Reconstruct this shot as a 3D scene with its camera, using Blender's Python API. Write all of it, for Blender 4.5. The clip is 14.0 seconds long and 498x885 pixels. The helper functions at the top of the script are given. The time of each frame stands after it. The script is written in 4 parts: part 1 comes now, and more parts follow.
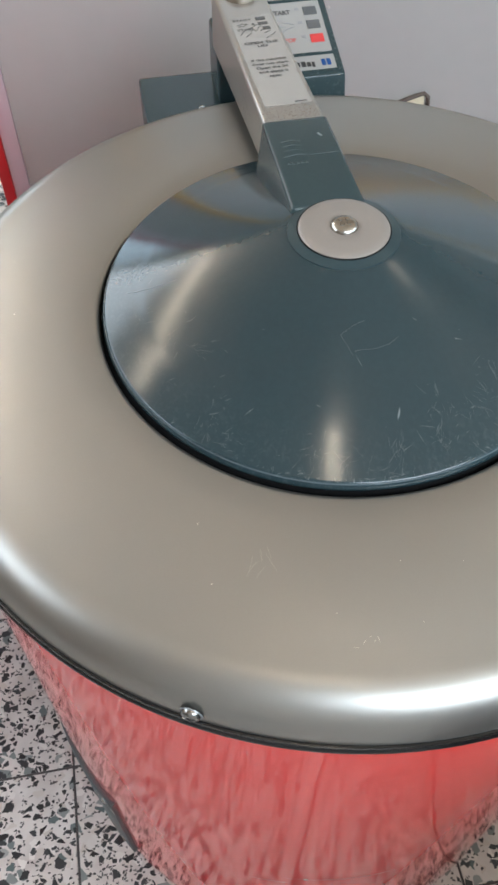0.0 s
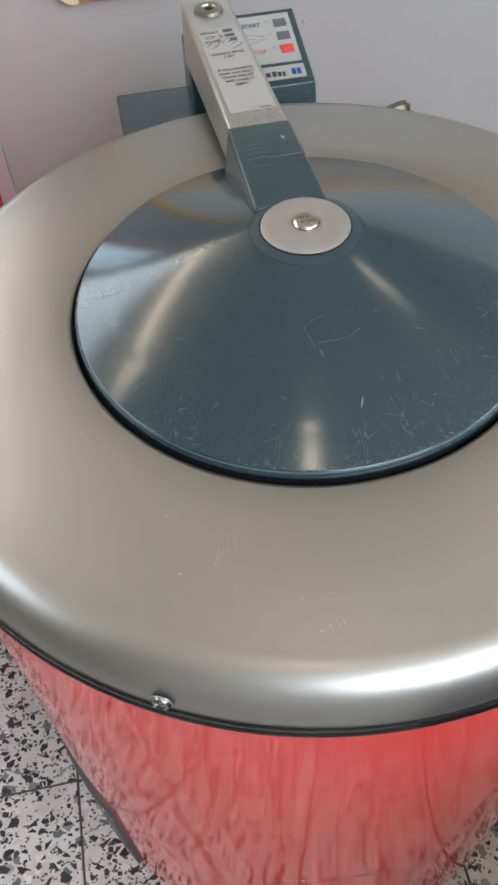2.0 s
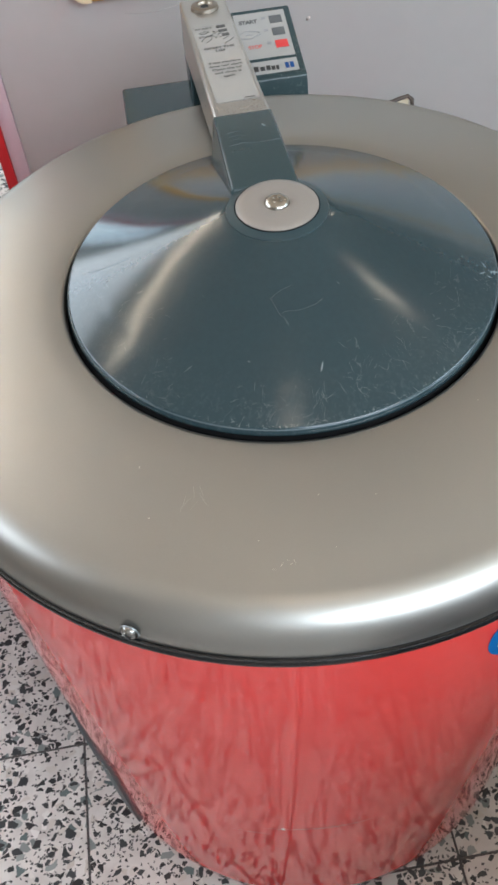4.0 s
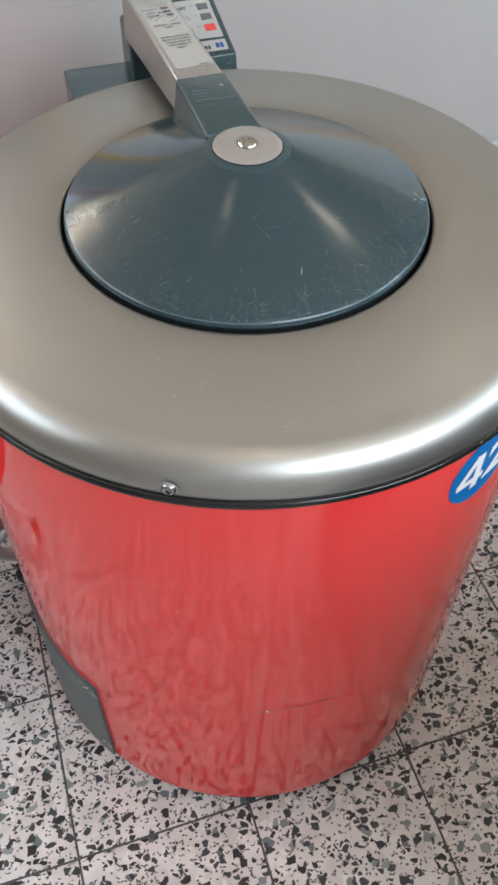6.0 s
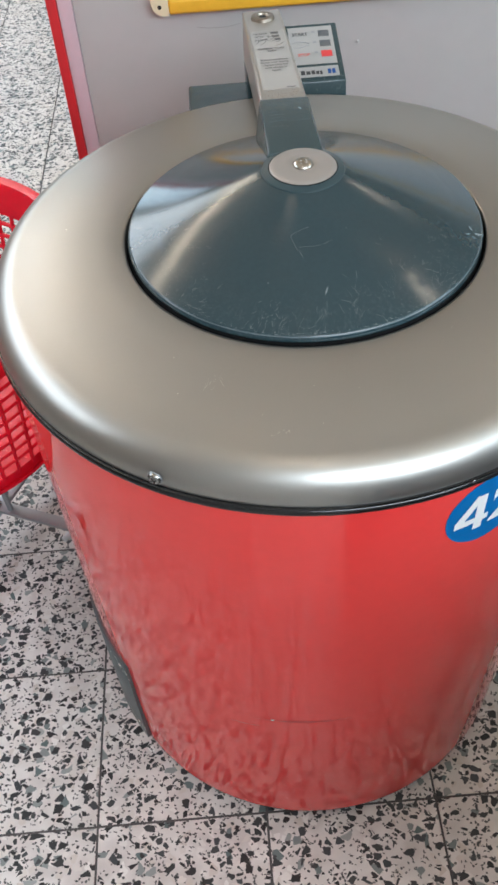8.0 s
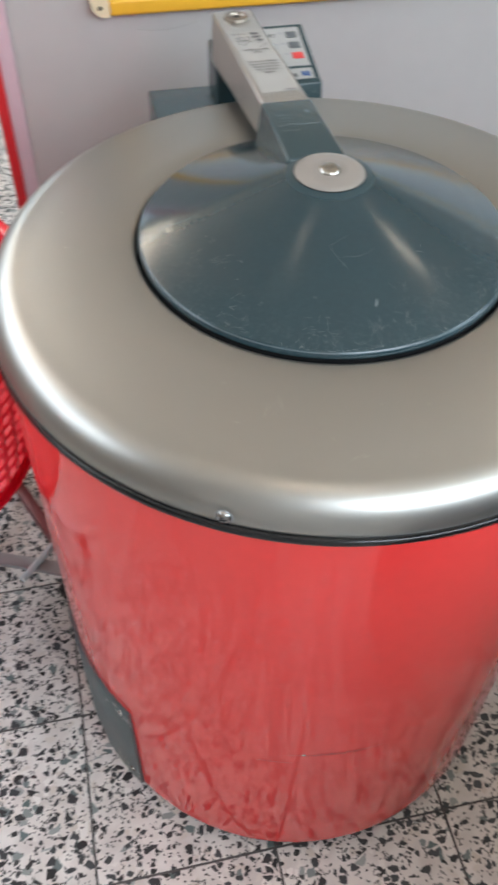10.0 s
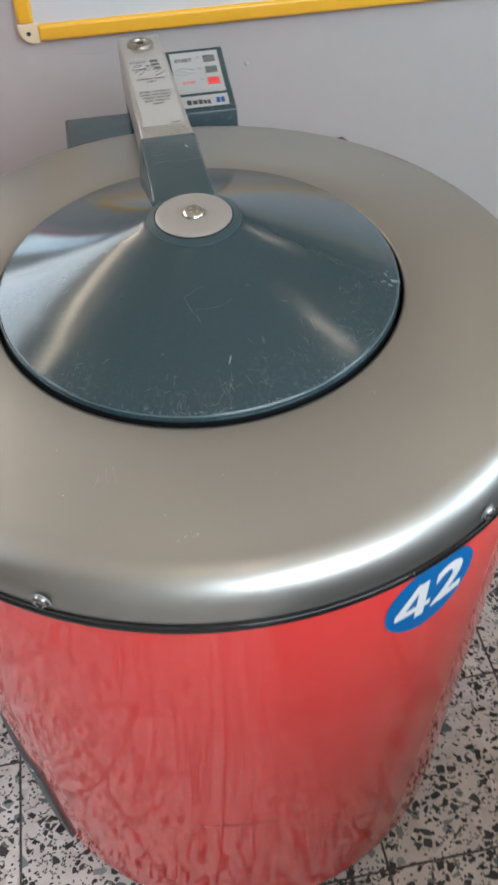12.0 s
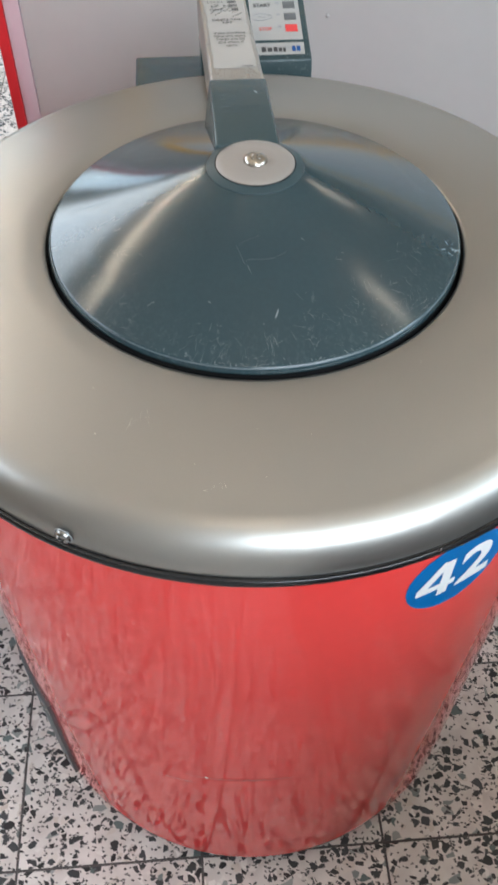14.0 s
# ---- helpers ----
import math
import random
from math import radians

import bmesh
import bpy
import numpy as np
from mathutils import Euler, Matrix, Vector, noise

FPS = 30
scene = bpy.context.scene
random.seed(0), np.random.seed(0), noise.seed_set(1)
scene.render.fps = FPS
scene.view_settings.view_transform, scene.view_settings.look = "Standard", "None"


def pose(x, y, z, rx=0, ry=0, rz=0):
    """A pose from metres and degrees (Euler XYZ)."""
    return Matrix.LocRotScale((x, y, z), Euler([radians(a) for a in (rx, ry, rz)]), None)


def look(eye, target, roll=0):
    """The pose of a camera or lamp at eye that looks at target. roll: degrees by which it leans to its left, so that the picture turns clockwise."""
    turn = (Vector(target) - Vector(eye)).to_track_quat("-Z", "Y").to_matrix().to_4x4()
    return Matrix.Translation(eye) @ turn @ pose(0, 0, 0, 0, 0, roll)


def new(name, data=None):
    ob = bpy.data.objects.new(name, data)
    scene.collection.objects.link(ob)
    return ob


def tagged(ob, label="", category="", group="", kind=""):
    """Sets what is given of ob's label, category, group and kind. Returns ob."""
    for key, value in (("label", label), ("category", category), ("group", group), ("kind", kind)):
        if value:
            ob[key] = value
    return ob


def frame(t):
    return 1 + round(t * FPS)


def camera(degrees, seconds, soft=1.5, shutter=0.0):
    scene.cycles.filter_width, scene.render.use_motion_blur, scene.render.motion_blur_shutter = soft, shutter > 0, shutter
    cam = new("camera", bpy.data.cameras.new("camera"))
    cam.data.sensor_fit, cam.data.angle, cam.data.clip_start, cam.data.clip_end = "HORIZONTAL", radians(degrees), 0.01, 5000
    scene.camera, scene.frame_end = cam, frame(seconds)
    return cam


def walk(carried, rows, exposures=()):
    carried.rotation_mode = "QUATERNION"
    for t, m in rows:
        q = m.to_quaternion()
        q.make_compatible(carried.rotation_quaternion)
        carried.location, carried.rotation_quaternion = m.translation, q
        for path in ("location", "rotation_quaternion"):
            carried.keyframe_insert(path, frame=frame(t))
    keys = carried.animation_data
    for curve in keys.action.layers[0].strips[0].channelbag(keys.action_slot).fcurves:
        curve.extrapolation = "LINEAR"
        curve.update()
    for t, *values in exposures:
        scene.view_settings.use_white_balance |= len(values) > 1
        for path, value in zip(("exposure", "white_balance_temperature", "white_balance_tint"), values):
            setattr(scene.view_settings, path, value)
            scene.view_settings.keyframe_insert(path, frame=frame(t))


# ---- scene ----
cam = camera(32.75, 14.0, soft=2.8, shutter=0.5)
PATH = [  # seconds, eye, turn
    (0, -0.1468, -0.4547, 1.2552, 37.01, 0.36, -10.23),
    (0.5, -0.1438, -0.4596, 1.2571, 37.36, 0.78, -9.17),
    (1, -0.1427, -0.4597, 1.2562, 37.71, 1.14, -9.37),
    (1.5, -0.1307, -0.4692, 1.2522, 38.21, 1.78, -10.19),
    (2, -0.1205, -0.4806, 1.2509, 38.42, 2.29, -11.17),
    (2.5, -0.1087, -0.4945, 1.2488, 38.64, 2.63, -11.27),
    (2.7, -0.1040, -0.4977, 1.2464, 38.42, 2.49, -11.13),
    (4.8, -0.0819, -0.5846, 1.2847, 38.83, 4.26, -8.68),
    (5, -0.1011, -0.5980, 1.2863, 39.14, 3.20, -11.14),
    (5.5, -0.1724, -0.6456, 1.2968, 39.51, -0.28, -16.06),
    (6, -0.2169, -0.6689, 1.2968, 39.66, -0.54, -17.75),
    (6.5, -0.2216, -0.6887, 1.2919, 40.12, -0.32, -18.60),
    (7, -0.1393, -0.7005, 1.2988, 40.12, -2.54, -13.88),
    (7.5, -0.0841, -0.7173, 1.3031, 40.71, 1.36, -5.70),
    (7.7, -0.0772, -0.7246, 1.3067, 41.13, 2.76, -3.87),
    (9.8, -0.2040, -0.6614, 1.2918, 41.67, 0.17, -9.28),
    (10, -0.2215, -0.6526, 1.2789, 41.64, -0.85, -12.23),
    (10.2, -0.2198, -0.6448, 1.2769, 41.38, -1.47, -14.64),
    (10.5, -0.1881, -0.6535, 1.2883, 41.89, -2.01, -15.04),
    (11, -0.1440, -0.6524, 1.2919, 41.71, -0.81, -14.47),
    (11.5, -0.1098, -0.6460, 1.2840, 41.57, 0.57, -13.04),
    (12, -0.0562, -0.6102, 1.2706, 41.87, 1.49, -10.53),
    (12.5, -0.0285, -0.5779, 1.2589, 42.36, 1.03, -4.62),
    (13, -0.0463, -0.5901, 1.2674, 41.18, 0.53, -3.77),
    (13.5, -0.0560, -0.6039, 1.2742, 40.59, 0.42, -4.31),
    (14, -0.0530, -0.6087, 1.2586, 39.53, -0.32, -4.29),
]
EXPOSURES = [(0, 0.06), (2.5, 0.04), (5, 0.06), (6, 0.17), (7, 0.16), (7.5, 0.06), (10, 0.19), (11, 0.18), (12, 0.04), (12.5, -0.02), (13.5, 0.05), (14, 0.18)]
walk(cam, [(t, pose(x, y, z, rx, ry, rz)) for t, x, y, z, rx, ry, rz in PATH], EXPOSURES)

# ---------------------------------------------------------------- light
world = bpy.data.worlds.new("sky")
world.use_nodes = True
scene.world = world
wn = world.node_tree
sky = wn.nodes.new("ShaderNodeTexSky")
sky.sky_type = 'NISHITA'
sky.sun_disc = False
sky.sun_elevation = radians(38)
sky.sun_rotation = radians(150)
wn.nodes["Background"].inputs["Strength"].default_value = 0.10
wn.links.new(sky.outputs[0], wn.nodes["Background"].inputs["Color"])


def area(name, m, sx, sy, power, colour):
    lamp = bpy.data.lights.new(name, 'AREA')
    lamp.shape, lamp.size, lamp.size_y = 'RECTANGLE', sx, sy
    lamp.energy, lamp.color = power, colour
    ob = new(name, lamp)
    ob.matrix_world = m
    return ob


DAY = (0.755, 0.88, 1.0)
area("daylight_south", look((0.90, -1.93, 2.22), (0.90, 0, 0.95)), 1.9, 0.94, 63, DAY)
area("daylight_east", look((2.93, -0.85, 2.10), (0, 0.1, 0.7)), 1.5, 0.86, 42, (0.69, 0.86, 1.0))
area("daylight_west", look((-2.33, 1.72, 2.10), (0, 1.3, 0.4)), 4.5, 1.12, 80, (0.79, 0.885, 0.975))
area("daylight_north", look((-1.60, 4.92, 1.65), (-1.60, 0, 1.2)), 1.2, 1.4, 15, (0.66, 0.84, 1.0))

# ---------------------------------------------------------------- materials


def material(name, base, rough=0.5, metal=0.0, vary=0.08, grain=60.0, rvary=0.08, bump=0.02, coat=0.0, stains=0.0, bumpscale=None, spec=0.5):
    """Paint, plastic or metal: base colour with cloudy stains, fine grain, uneven gloss and slight relief."""
    m = bpy.data.materials.new(name)
    m.use_nodes = True
    nt = m.node_tree
    n, l = nt.nodes, nt.links
    b = n["Principled BSDF"]
    co = n.new("ShaderNodeTexCoord")
    big = n.new("ShaderNodeTexNoise")
    big.inputs["Scale"].default_value = 5.0
    big.inputs["Detail"].default_value = 5.0
    fine = n.new("ShaderNodeTexNoise")
    fine.inputs["Scale"].default_value = grain
    fine.inputs["Detail"].default_value = 6.0
    for t in (big, fine):
        l.new(co.outputs["Object"], t.inputs["Vector"])
    mixv = n.new("ShaderNodeMath")
    mixv.operation = 'MULTIPLY_ADD'
    l.new(big.outputs["Fac"], mixv.inputs[0])
    mixv.inputs[1].default_value = 0.6
    half = n.new("ShaderNodeMath")
    half.operation = 'MULTIPLY'
    half.inputs[1].default_value = 0.4
    l.new(fine.outputs["Fac"], half.inputs[0])
    l.new(half.outputs[0], mixv.inputs[2])
    ramp = n.new("ShaderNodeValToRGB")
    lo, hi = 1 - vary, 1 + vary
    ramp.color_ramp.elements[0].position, ramp.color_ramp.elements[1].position = 0.3, 0.7
    ramp.color_ramp.elements[0].color = (*[c * lo for c in base], 1)
    ramp.color_ramp.elements[1].color = (*[min(1, c * hi) for c in base], 1)
    l.new(mixv.outputs[0], ramp.inputs["Fac"])
    col = ramp.outputs["Color"]
    if stains:
        st = n.new("ShaderNodeTexNoise")
        st.inputs["Scale"].default_value = 14.0
        st.inputs["Detail"].default_value = 8.0
        l.new(co.outputs["Object"], st.inputs["Vector"])
        sr = n.new("ShaderNodeMapRange")
        sr.inputs["From Min"].default_value, sr.inputs["From Max"].default_value = 0.58, 0.75
        sr.inputs["To Max"].default_value = stains
        l.new(st.outputs["Fac"], sr.inputs["Value"])
        mx = n.new("ShaderNodeMix")
        mx.data_type = 'RGBA'
        l.new(sr.outputs["Result"], mx.inputs["Factor"])
        l.new(col, mx.inputs["A"])
        mx.inputs["B"].default_value = (*[c * 0.55 + 0.02 for c in base], 1)
        col = mx.outputs["Result"]
    l.new(col, b.inputs["Base Color"])
    rr = n.new("ShaderNodeMapRange")
    rr.inputs["To Min"].default_value, rr.inputs["To Max"].default_value = max(0.02, rough - rvary), rough + rvary
    l.new(mixv.outputs[0], rr.inputs["Value"])
    l.new(rr.outputs["Result"], b.inputs["Roughness"])
    b.inputs["Metallic"].default_value = metal
    b.inputs["Coat Weight"].default_value = coat
    b.inputs["Coat Roughness"].default_value = 0.06
    b.inputs["Specular IOR Level"].default_value = spec
    if bump:
        bp = n.new("ShaderNodeBump")
        bp.inputs["Strength"].default_value = bump
        bp.inputs["Distance"].default_value = 0.002
        bt = fine
        if bumpscale:
            bt = n.new("ShaderNodeTexNoise")
            bt.inputs["Scale"].default_value = bumpscale
            bt.inputs["Detail"].default_value = 3.0
            l.new(co.outputs["Object"], bt.inputs["Vector"])
        l.new(bt.outputs["Fac"], bp.inputs["Height"])
        l.new(bp.outputs["Normal"], b.inputs["Normal"])
    return m


def glow(name, colour, strength):
    m = bpy.data.materials.new(name)
    m.use_nodes = True
    b = m.node_tree.nodes["Principled BSDF"]
    b.inputs["Base Color"].default_value = (0.8, 0.8, 0.8, 1)
    b.inputs["Emission Color"].default_value = (*colour, 1)
    b.inputs["Emission Strength"].default_value = strength
    return m


def terrazzo(name):
    """Ground terrazzo: pale cement with angular black, grey and green chips in three sizes."""
    m = bpy.data.materials.new(name)
    m.use_nodes = True
    nt = m.node_tree
    n, l = nt.nodes, nt.links
    b = n["Principled BSDF"]
    geo = n.new("ShaderNodeNewGeometry")
    info = n.new("ShaderNodeObjectInfo")
    isl = n.new("ShaderNodeMath")
    isl.operation = 'ADD'
    l.new(info.outputs["Random"], isl.inputs[0])
    l.new(geo.outputs["Random Per Island"], isl.inputs[1])
    off = n.new("ShaderNodeMath")
    off.operation = 'MULTIPLY'
    off.inputs[1].default_value = 37.0
    l.new(isl.outputs[0], off.inputs[0])
    vec = n.new("ShaderNodeVectorMath")
    vec.operation = 'ADD'
    l.new(geo.outputs["Position"], vec.inputs[0])
    l.new(off.outputs[0], vec.inputs[1])
    warp = n.new("ShaderNodeTexNoise")
    warp.inputs["Scale"].default_value = 70.0
    warp.inputs["Detail"].default_value = 2.0
    l.new(vec.outputs[0], warp.inputs["Vector"])
    wv = n.new("ShaderNodeVectorMath")
    wv.operation = 'MULTIPLY_ADD'
    l.new(warp.outputs["Color"], wv.inputs[0])
    wv.inputs[1].default_value = (0.0075, 0.0075, 0.0)
    l.new(vec.outputs[0], wv.inputs[2])

    def chips(scale, share, edge, stretch, shift):
        mp = n.new("ShaderNodeMapping")
        mp.inputs["Scale"].default_value = (scale, scale * stretch, 1)
        mp.inputs["Rotation"].default_value = (0, 0, shift)
        mp.inputs["Location"].default_value = (shift * 7, shift * 3, 0)
        l.new(wv.outputs[0], mp.inputs["Vector"])
        ve = n.new("ShaderNodeTexVoronoi")
        ve.voronoi_dimensions, ve.feature = '2D', 'DISTANCE_TO_EDGE'
        vc = n.new("ShaderNodeTexVoronoi")
        vc.voronoi_dimensions, vc.feature = '2D', 'F1'
        for v in (ve, vc):
            v.inputs["Scale"].default_value = 1.0
            l.new(mp.outputs[0], v.inputs["Vector"])
        inside = n.new("ShaderNodeMapRange")
        inside.inputs["From Min"].default_value, inside.inputs["From Max"].default_value = edge, edge + 0.035
        l.new(ve.outputs["Distance"], inside.inputs["Value"])
        sep = n.new("ShaderNodeSeparateColor")
        l.new(vc.outputs["Color"], sep.inputs[0])
        pick = n.new("ShaderNodeMath")
        pick.operation = 'LESS_THAN'
        pick.inputs[1].default_value = share
        l.new(sep.outputs[0], pick.inputs[0])
        mul = n.new("ShaderNodeMath")
        mul.operation = 'MULTIPLY'
        l.new(inside.outputs[0], mul.inputs[0])
        l.new(pick.outputs[0], mul.inputs[1])
        return mul.outputs[0], sep.outputs[1]

    base = n.new("ShaderNodeTexNoise")
    base.inputs["Scale"].default_value = 22.0
    base.inputs["Detail"].default_value = 7.0
    l.new(vec.outputs[0], base.inputs["Vector"])
    br = n.new("ShaderNodeValToRGB")
    e = br.color_ramp.elements
    e[0].position, e[0].color = 0.3, (0.59, 0.545, 0.52, 1)
    e[1].position, e[1].color = 0.7, (0.80, 0.765, 0.735, 1)
    l.new(base.outputs["Fac"], br.inputs["Fac"])
    col = br.outputs["Color"]
    layers = [
        (80, 0.26, 0.10, 1.0, 0.3, ((0.60, 0.54, 0.49), (0.80, 0.77, 0.74))),
        (240, 0.20, 0.10, 1.2, 0.9, ((0.010, 0.011, 0.012), (0.12, 0.12, 0.12))),
        (66, 0.11, 0.10, 1.1, 2.0, ((0.10, 0.14, 0.14), (0.34, 0.36, 0.35))),
        (112, 0.20, 0.12, 1.15, 1.4, ((0.008, 0.009, 0.010), (0.055, 0.06, 0.065))),
        (70, 0.20, 0.13, 1.2, 0.2, ((0.008, 0.009, 0.011), (0.05, 0.056, 0.062))),
    ]
    for scale, share, edge, stretch, shift, (c0, c1) in layers:
        fac, rnd = chips(scale, share, edge, stretch, shift)
        cr = n.new("ShaderNodeValToRGB")
        cr.color_ramp.elements[0].color = (*c0, 1)
        cr.color_ramp.elements[1].color = (*c1, 1)
        l.new(rnd, cr.inputs["Fac"])
        mx = n.new("ShaderNodeMix")
        mx.data_type = 'RGBA'
        l.new(fac, mx.inputs["Factor"])
        l.new(col, mx.inputs["A"])
        l.new(cr.outputs["Color"], mx.inputs["B"])
        col = mx.outputs["Result"]
    dirt = n.new("ShaderNodeTexNoise")
    dirt.inputs["Scale"].default_value = 3.0
    dirt.inputs["Detail"].default_value = 6.0
    l.new(geo.outputs["Position"], dirt.inputs["Vector"])
    dr = n.new("ShaderNodeMapRange")
    dr.inputs["From Min"].default_value, dr.inputs["From Max"].default_value = 0.35, 0.75
    dr.inputs["To Min"].default_value, dr.inputs["To Max"].default_value = 1.0, 0.82
    l.new(dirt.outputs["Fac"], dr.inputs["Value"])
    dm = n.new("ShaderNodeVectorMath")
    dm.operation = 'SCALE'
    l.new(col, dm.inputs[0])
    l.new(dr.outputs[0], dm.inputs["Scale"])
    l.new(dm.outputs[0], b.inputs["Base Color"])
    b.inputs["Roughness"].default_value = 0.42
    bp = n.new("ShaderNodeBump")
    bp.inputs["Strength"].default_value = 0.06
    bp.inputs["Distance"].default_value = 0.001
    l.new(base.outputs["Fac"], bp.inputs["Height"])
    l.new(bp.outputs["Normal"], b.inputs["Normal"])
    return m


def lid_plastic(name):
    """Dark teal plastic, rubbed pale and hazy towards its rim, with fine scouring all over."""
    m = material(name, (0.016, 0.037, 0.045), 0.165, 0.0, 0.12, 220, 0.03, 0.012, stains=0.25, bumpscale=260, coat=0.3, spec=0.42)
    n, l = m.node_tree.nodes, m.node_tree.links
    b = n["Principled BSDF"]
    b.inputs["Coat Roughness"].default_value = 0.115
    co = n.new("ShaderNodeTexCoord")
    flat = n.new("ShaderNodeVectorMath")
    flat.operation = 'MULTIPLY'
    flat.inputs[1].default_value = (1, 1, 0)
    l.new(co.outputs["Object"], flat.inputs[0])
    rad = n.new("ShaderNodeVectorMath")
    rad.operation = 'LENGTH'
    l.new(flat.outputs[0], rad.inputs[0])
    edge = n.new("ShaderNodeMapRange")
    edge.interpolation_type = 'SMOOTHSTEP'
    edge.inputs["From Min"].default_value, edge.inputs["From Max"].default_value = 0.125, 0.174
    edge.inputs["To Min"].default_value, edge.inputs["To Max"].default_value = 0.10, 1.0
    l.new(rad.outputs["Value"], edge.inputs["Value"])
    total = None
    for rot, sx, sy in ((0.5, 420, 300), (2.1, 260, 260)):
        mp = n.new("ShaderNodeMapping")
        mp.inputs["Rotation"].default_value = (0, 0, rot)
        mp.inputs["Scale"].default_value = (sx, sy, 20)
        l.new(co.outputs["Object"], mp.inputs["Vector"])
        no = n.new("ShaderNodeTexNoise")
        no.inputs["Scale"].default_value = 1.0
        no.inputs["Detail"].default_value = 5.0
        no.inputs["Distortion"].default_value = 0.6
        l.new(mp.outputs[0], no.inputs["Vector"])
        th = n.new("ShaderNodeMapRange")
        th.inputs["From Min"].default_value, th.inputs["From Max"].default_value = 0.54, 0.72
        l.new(no.outputs["Fac"], th.inputs["Value"])
        if total is None:
            total = th.outputs[0]
        else:
            mxm = n.new("ShaderNodeMath")
            mxm.operation = 'MAXIMUM'
            l.new(total, mxm.inputs[0])
            l.new(th.outputs[0], mxm.inputs[1])
            total = mxm.outputs[0]
    wear = n.new("ShaderNodeMath")
    wear.operation = 'MULTIPLY'
    l.new(total, wear.inputs[0])
    l.new(edge.outputs[0], wear.inputs[1])
    scaled = n.new("ShaderNodeMath")
    scaled.operation = 'MULTIPLY'
    scaled.inputs[1].default_value = 0.10
    l.new(wear.outputs[0], scaled.inputs[0])
    mx = n.new("ShaderNodeMix")
    mx.data_type = 'RGBA'
    l.new(scaled.outputs[0], mx.inputs["Factor"])
    old = b.inputs["Base Color"].links[0].from_socket
    l.new(old, mx.inputs["A"])
    mx.inputs["B"].default_value = (0.14, 0.185, 0.205, 1)
    l.new(mx.outputs["Result"], b.inputs["Base Color"])
    oldr = b.inputs["Roughness"].links[0].from_socket
    ra = n.new("ShaderNodeMath")
    ra.operation = 'MULTIPLY_ADD'
    ra.inputs[1].default_value = 0.05
    l.new(wear.outputs[0], ra.inputs[0])
    l.new(oldr, ra.inputs[2])
    l.new(ra.outputs[0], b.inputs["Roughness"])
    return m


M_RED = material("red_enamel", (0.80, 0.050, 0.046), 0.072, 0.0, 0.04, 90, 0.006, 0.0, spec=0.42)
red_nodes = M_RED.node_tree
red_bsdf = red_nodes.nodes["Principled BSDF"]
red_girth = red_nodes.nodes.new("ShaderNodeTangent")
red_girth.direction_type, red_girth.axis = 'RADIAL', 'Z'
red_nodes.links.new(red_girth.outputs[0], red_bsdf.inputs["Tangent"])
red_bsdf.inputs["Anisotropic"].default_value = 0.32
red_bsdf.inputs["Anisotropic Rotation"].default_value = 0.25
M_DARKRED = material("dark_red_scuff", (0.38, 0.03, 0.03), 0.35, 0.0, 0.1, 90, 0.05, 0.0)
M_PLATE = material("silver_enamel", (0.385, 0.375, 0.350), 0.36, 0.92, 0.03, 900, 0.03, 0.018, bumpscale=1500)
M_PLATE.node_tree.nodes["Principled BSDF"].inputs["Specular Tint"].default_value = (0.55, 0.53, 0.50, 1)
M_LID = lid_plastic("teal_plastic")
M_BOSS = material("matt_teal", (0.021, 0.044, 0.052), 0.34, 0.0, 0.1, 300, 0.05, 0.02)
M_TEAL = material("teal_paint", (0.029, 0.051, 0.056), 0.26, 0.0, 0.08, 300, 0.06, 0.04, bumpscale=700, spec=0.4)
M_COVER = material("worn_teal_paint", (0.074, 0.098, 0.104), 0.42, 0.0, 0.22, 160, 0.08, 0.05, bumpscale=500, stains=0.5)
M_BLACK = material("black_rubber", (0.006, 0.0065, 0.007), 0.17, 0.0, 0.2, 200, 0.1, 0.05)
M_SEALSHADE = material("matt_black_seal_shade", (0.004, 0.004, 0.0045), 0.75, 0.0, 0.2, 200, 0.05, 0.02, spec=0.15)
M_STEEL = material("bright_steel", (0.62, 0.61, 0.59), 0.18, 1.0, 0.1, 200, 0.08, 0.02)
M_SCREW = material("worn_screw_steel", (0.36, 0.35, 0.335), 0.26, 1.0, 0.15, 300, 0.08, 0.04)
M_LOCK = material("worn_lock_steel", (0.29, 0.25, 0.205), 0.36, 1.0, 0.15, 300, 0.08, 0.04)
M_CAPSCREW = material("dull_screw_steel", (0.42, 0.395, 0.355), 0.24, 1.0, 0.15, 300, 0.08, 0.04)
M_CAP = material("cap_plastic", (0.285, 0.255, 0.232), 0.42, 0.25, 0.04, 500, 0.05, 0.02)
M_ARM = material("arm_silver", (0.42, 0.405, 0.385), 0.28, 0.72, 0.03, 700, 0.05, 0.010, bumpscale=1200)
M_ARM.node_tree.nodes["Principled BSDF"].inputs["Specular Tint"].default_value = (0.75, 0.70, 0.62, 1)
M_LABEL = material("label_film", (0.33, 0.315, 0.295), 0.35, 0.0, 0.04, 120, 0.05, 0.0)
M_PANEL = material("panel_white", (0.33, 0.325, 0.315), 0.4, 0.0, 0.03, 120, 0.05, 0.0)
M_WHITE = material("white_print", (0.80, 0.80, 0.79), 0.4, 0.0, 0.03, 120, 0.05, 0.0)
M_INK = material("dark_ink", (0.03, 0.03, 0.032), 0.5, 0.0, 0.05, 90, 0.05, 0.0)
M_GREYINK = material("grey_ink", (0.28, 0.28, 0.29), 0.5, 0.0, 0.05, 90, 0.05, 0.0)
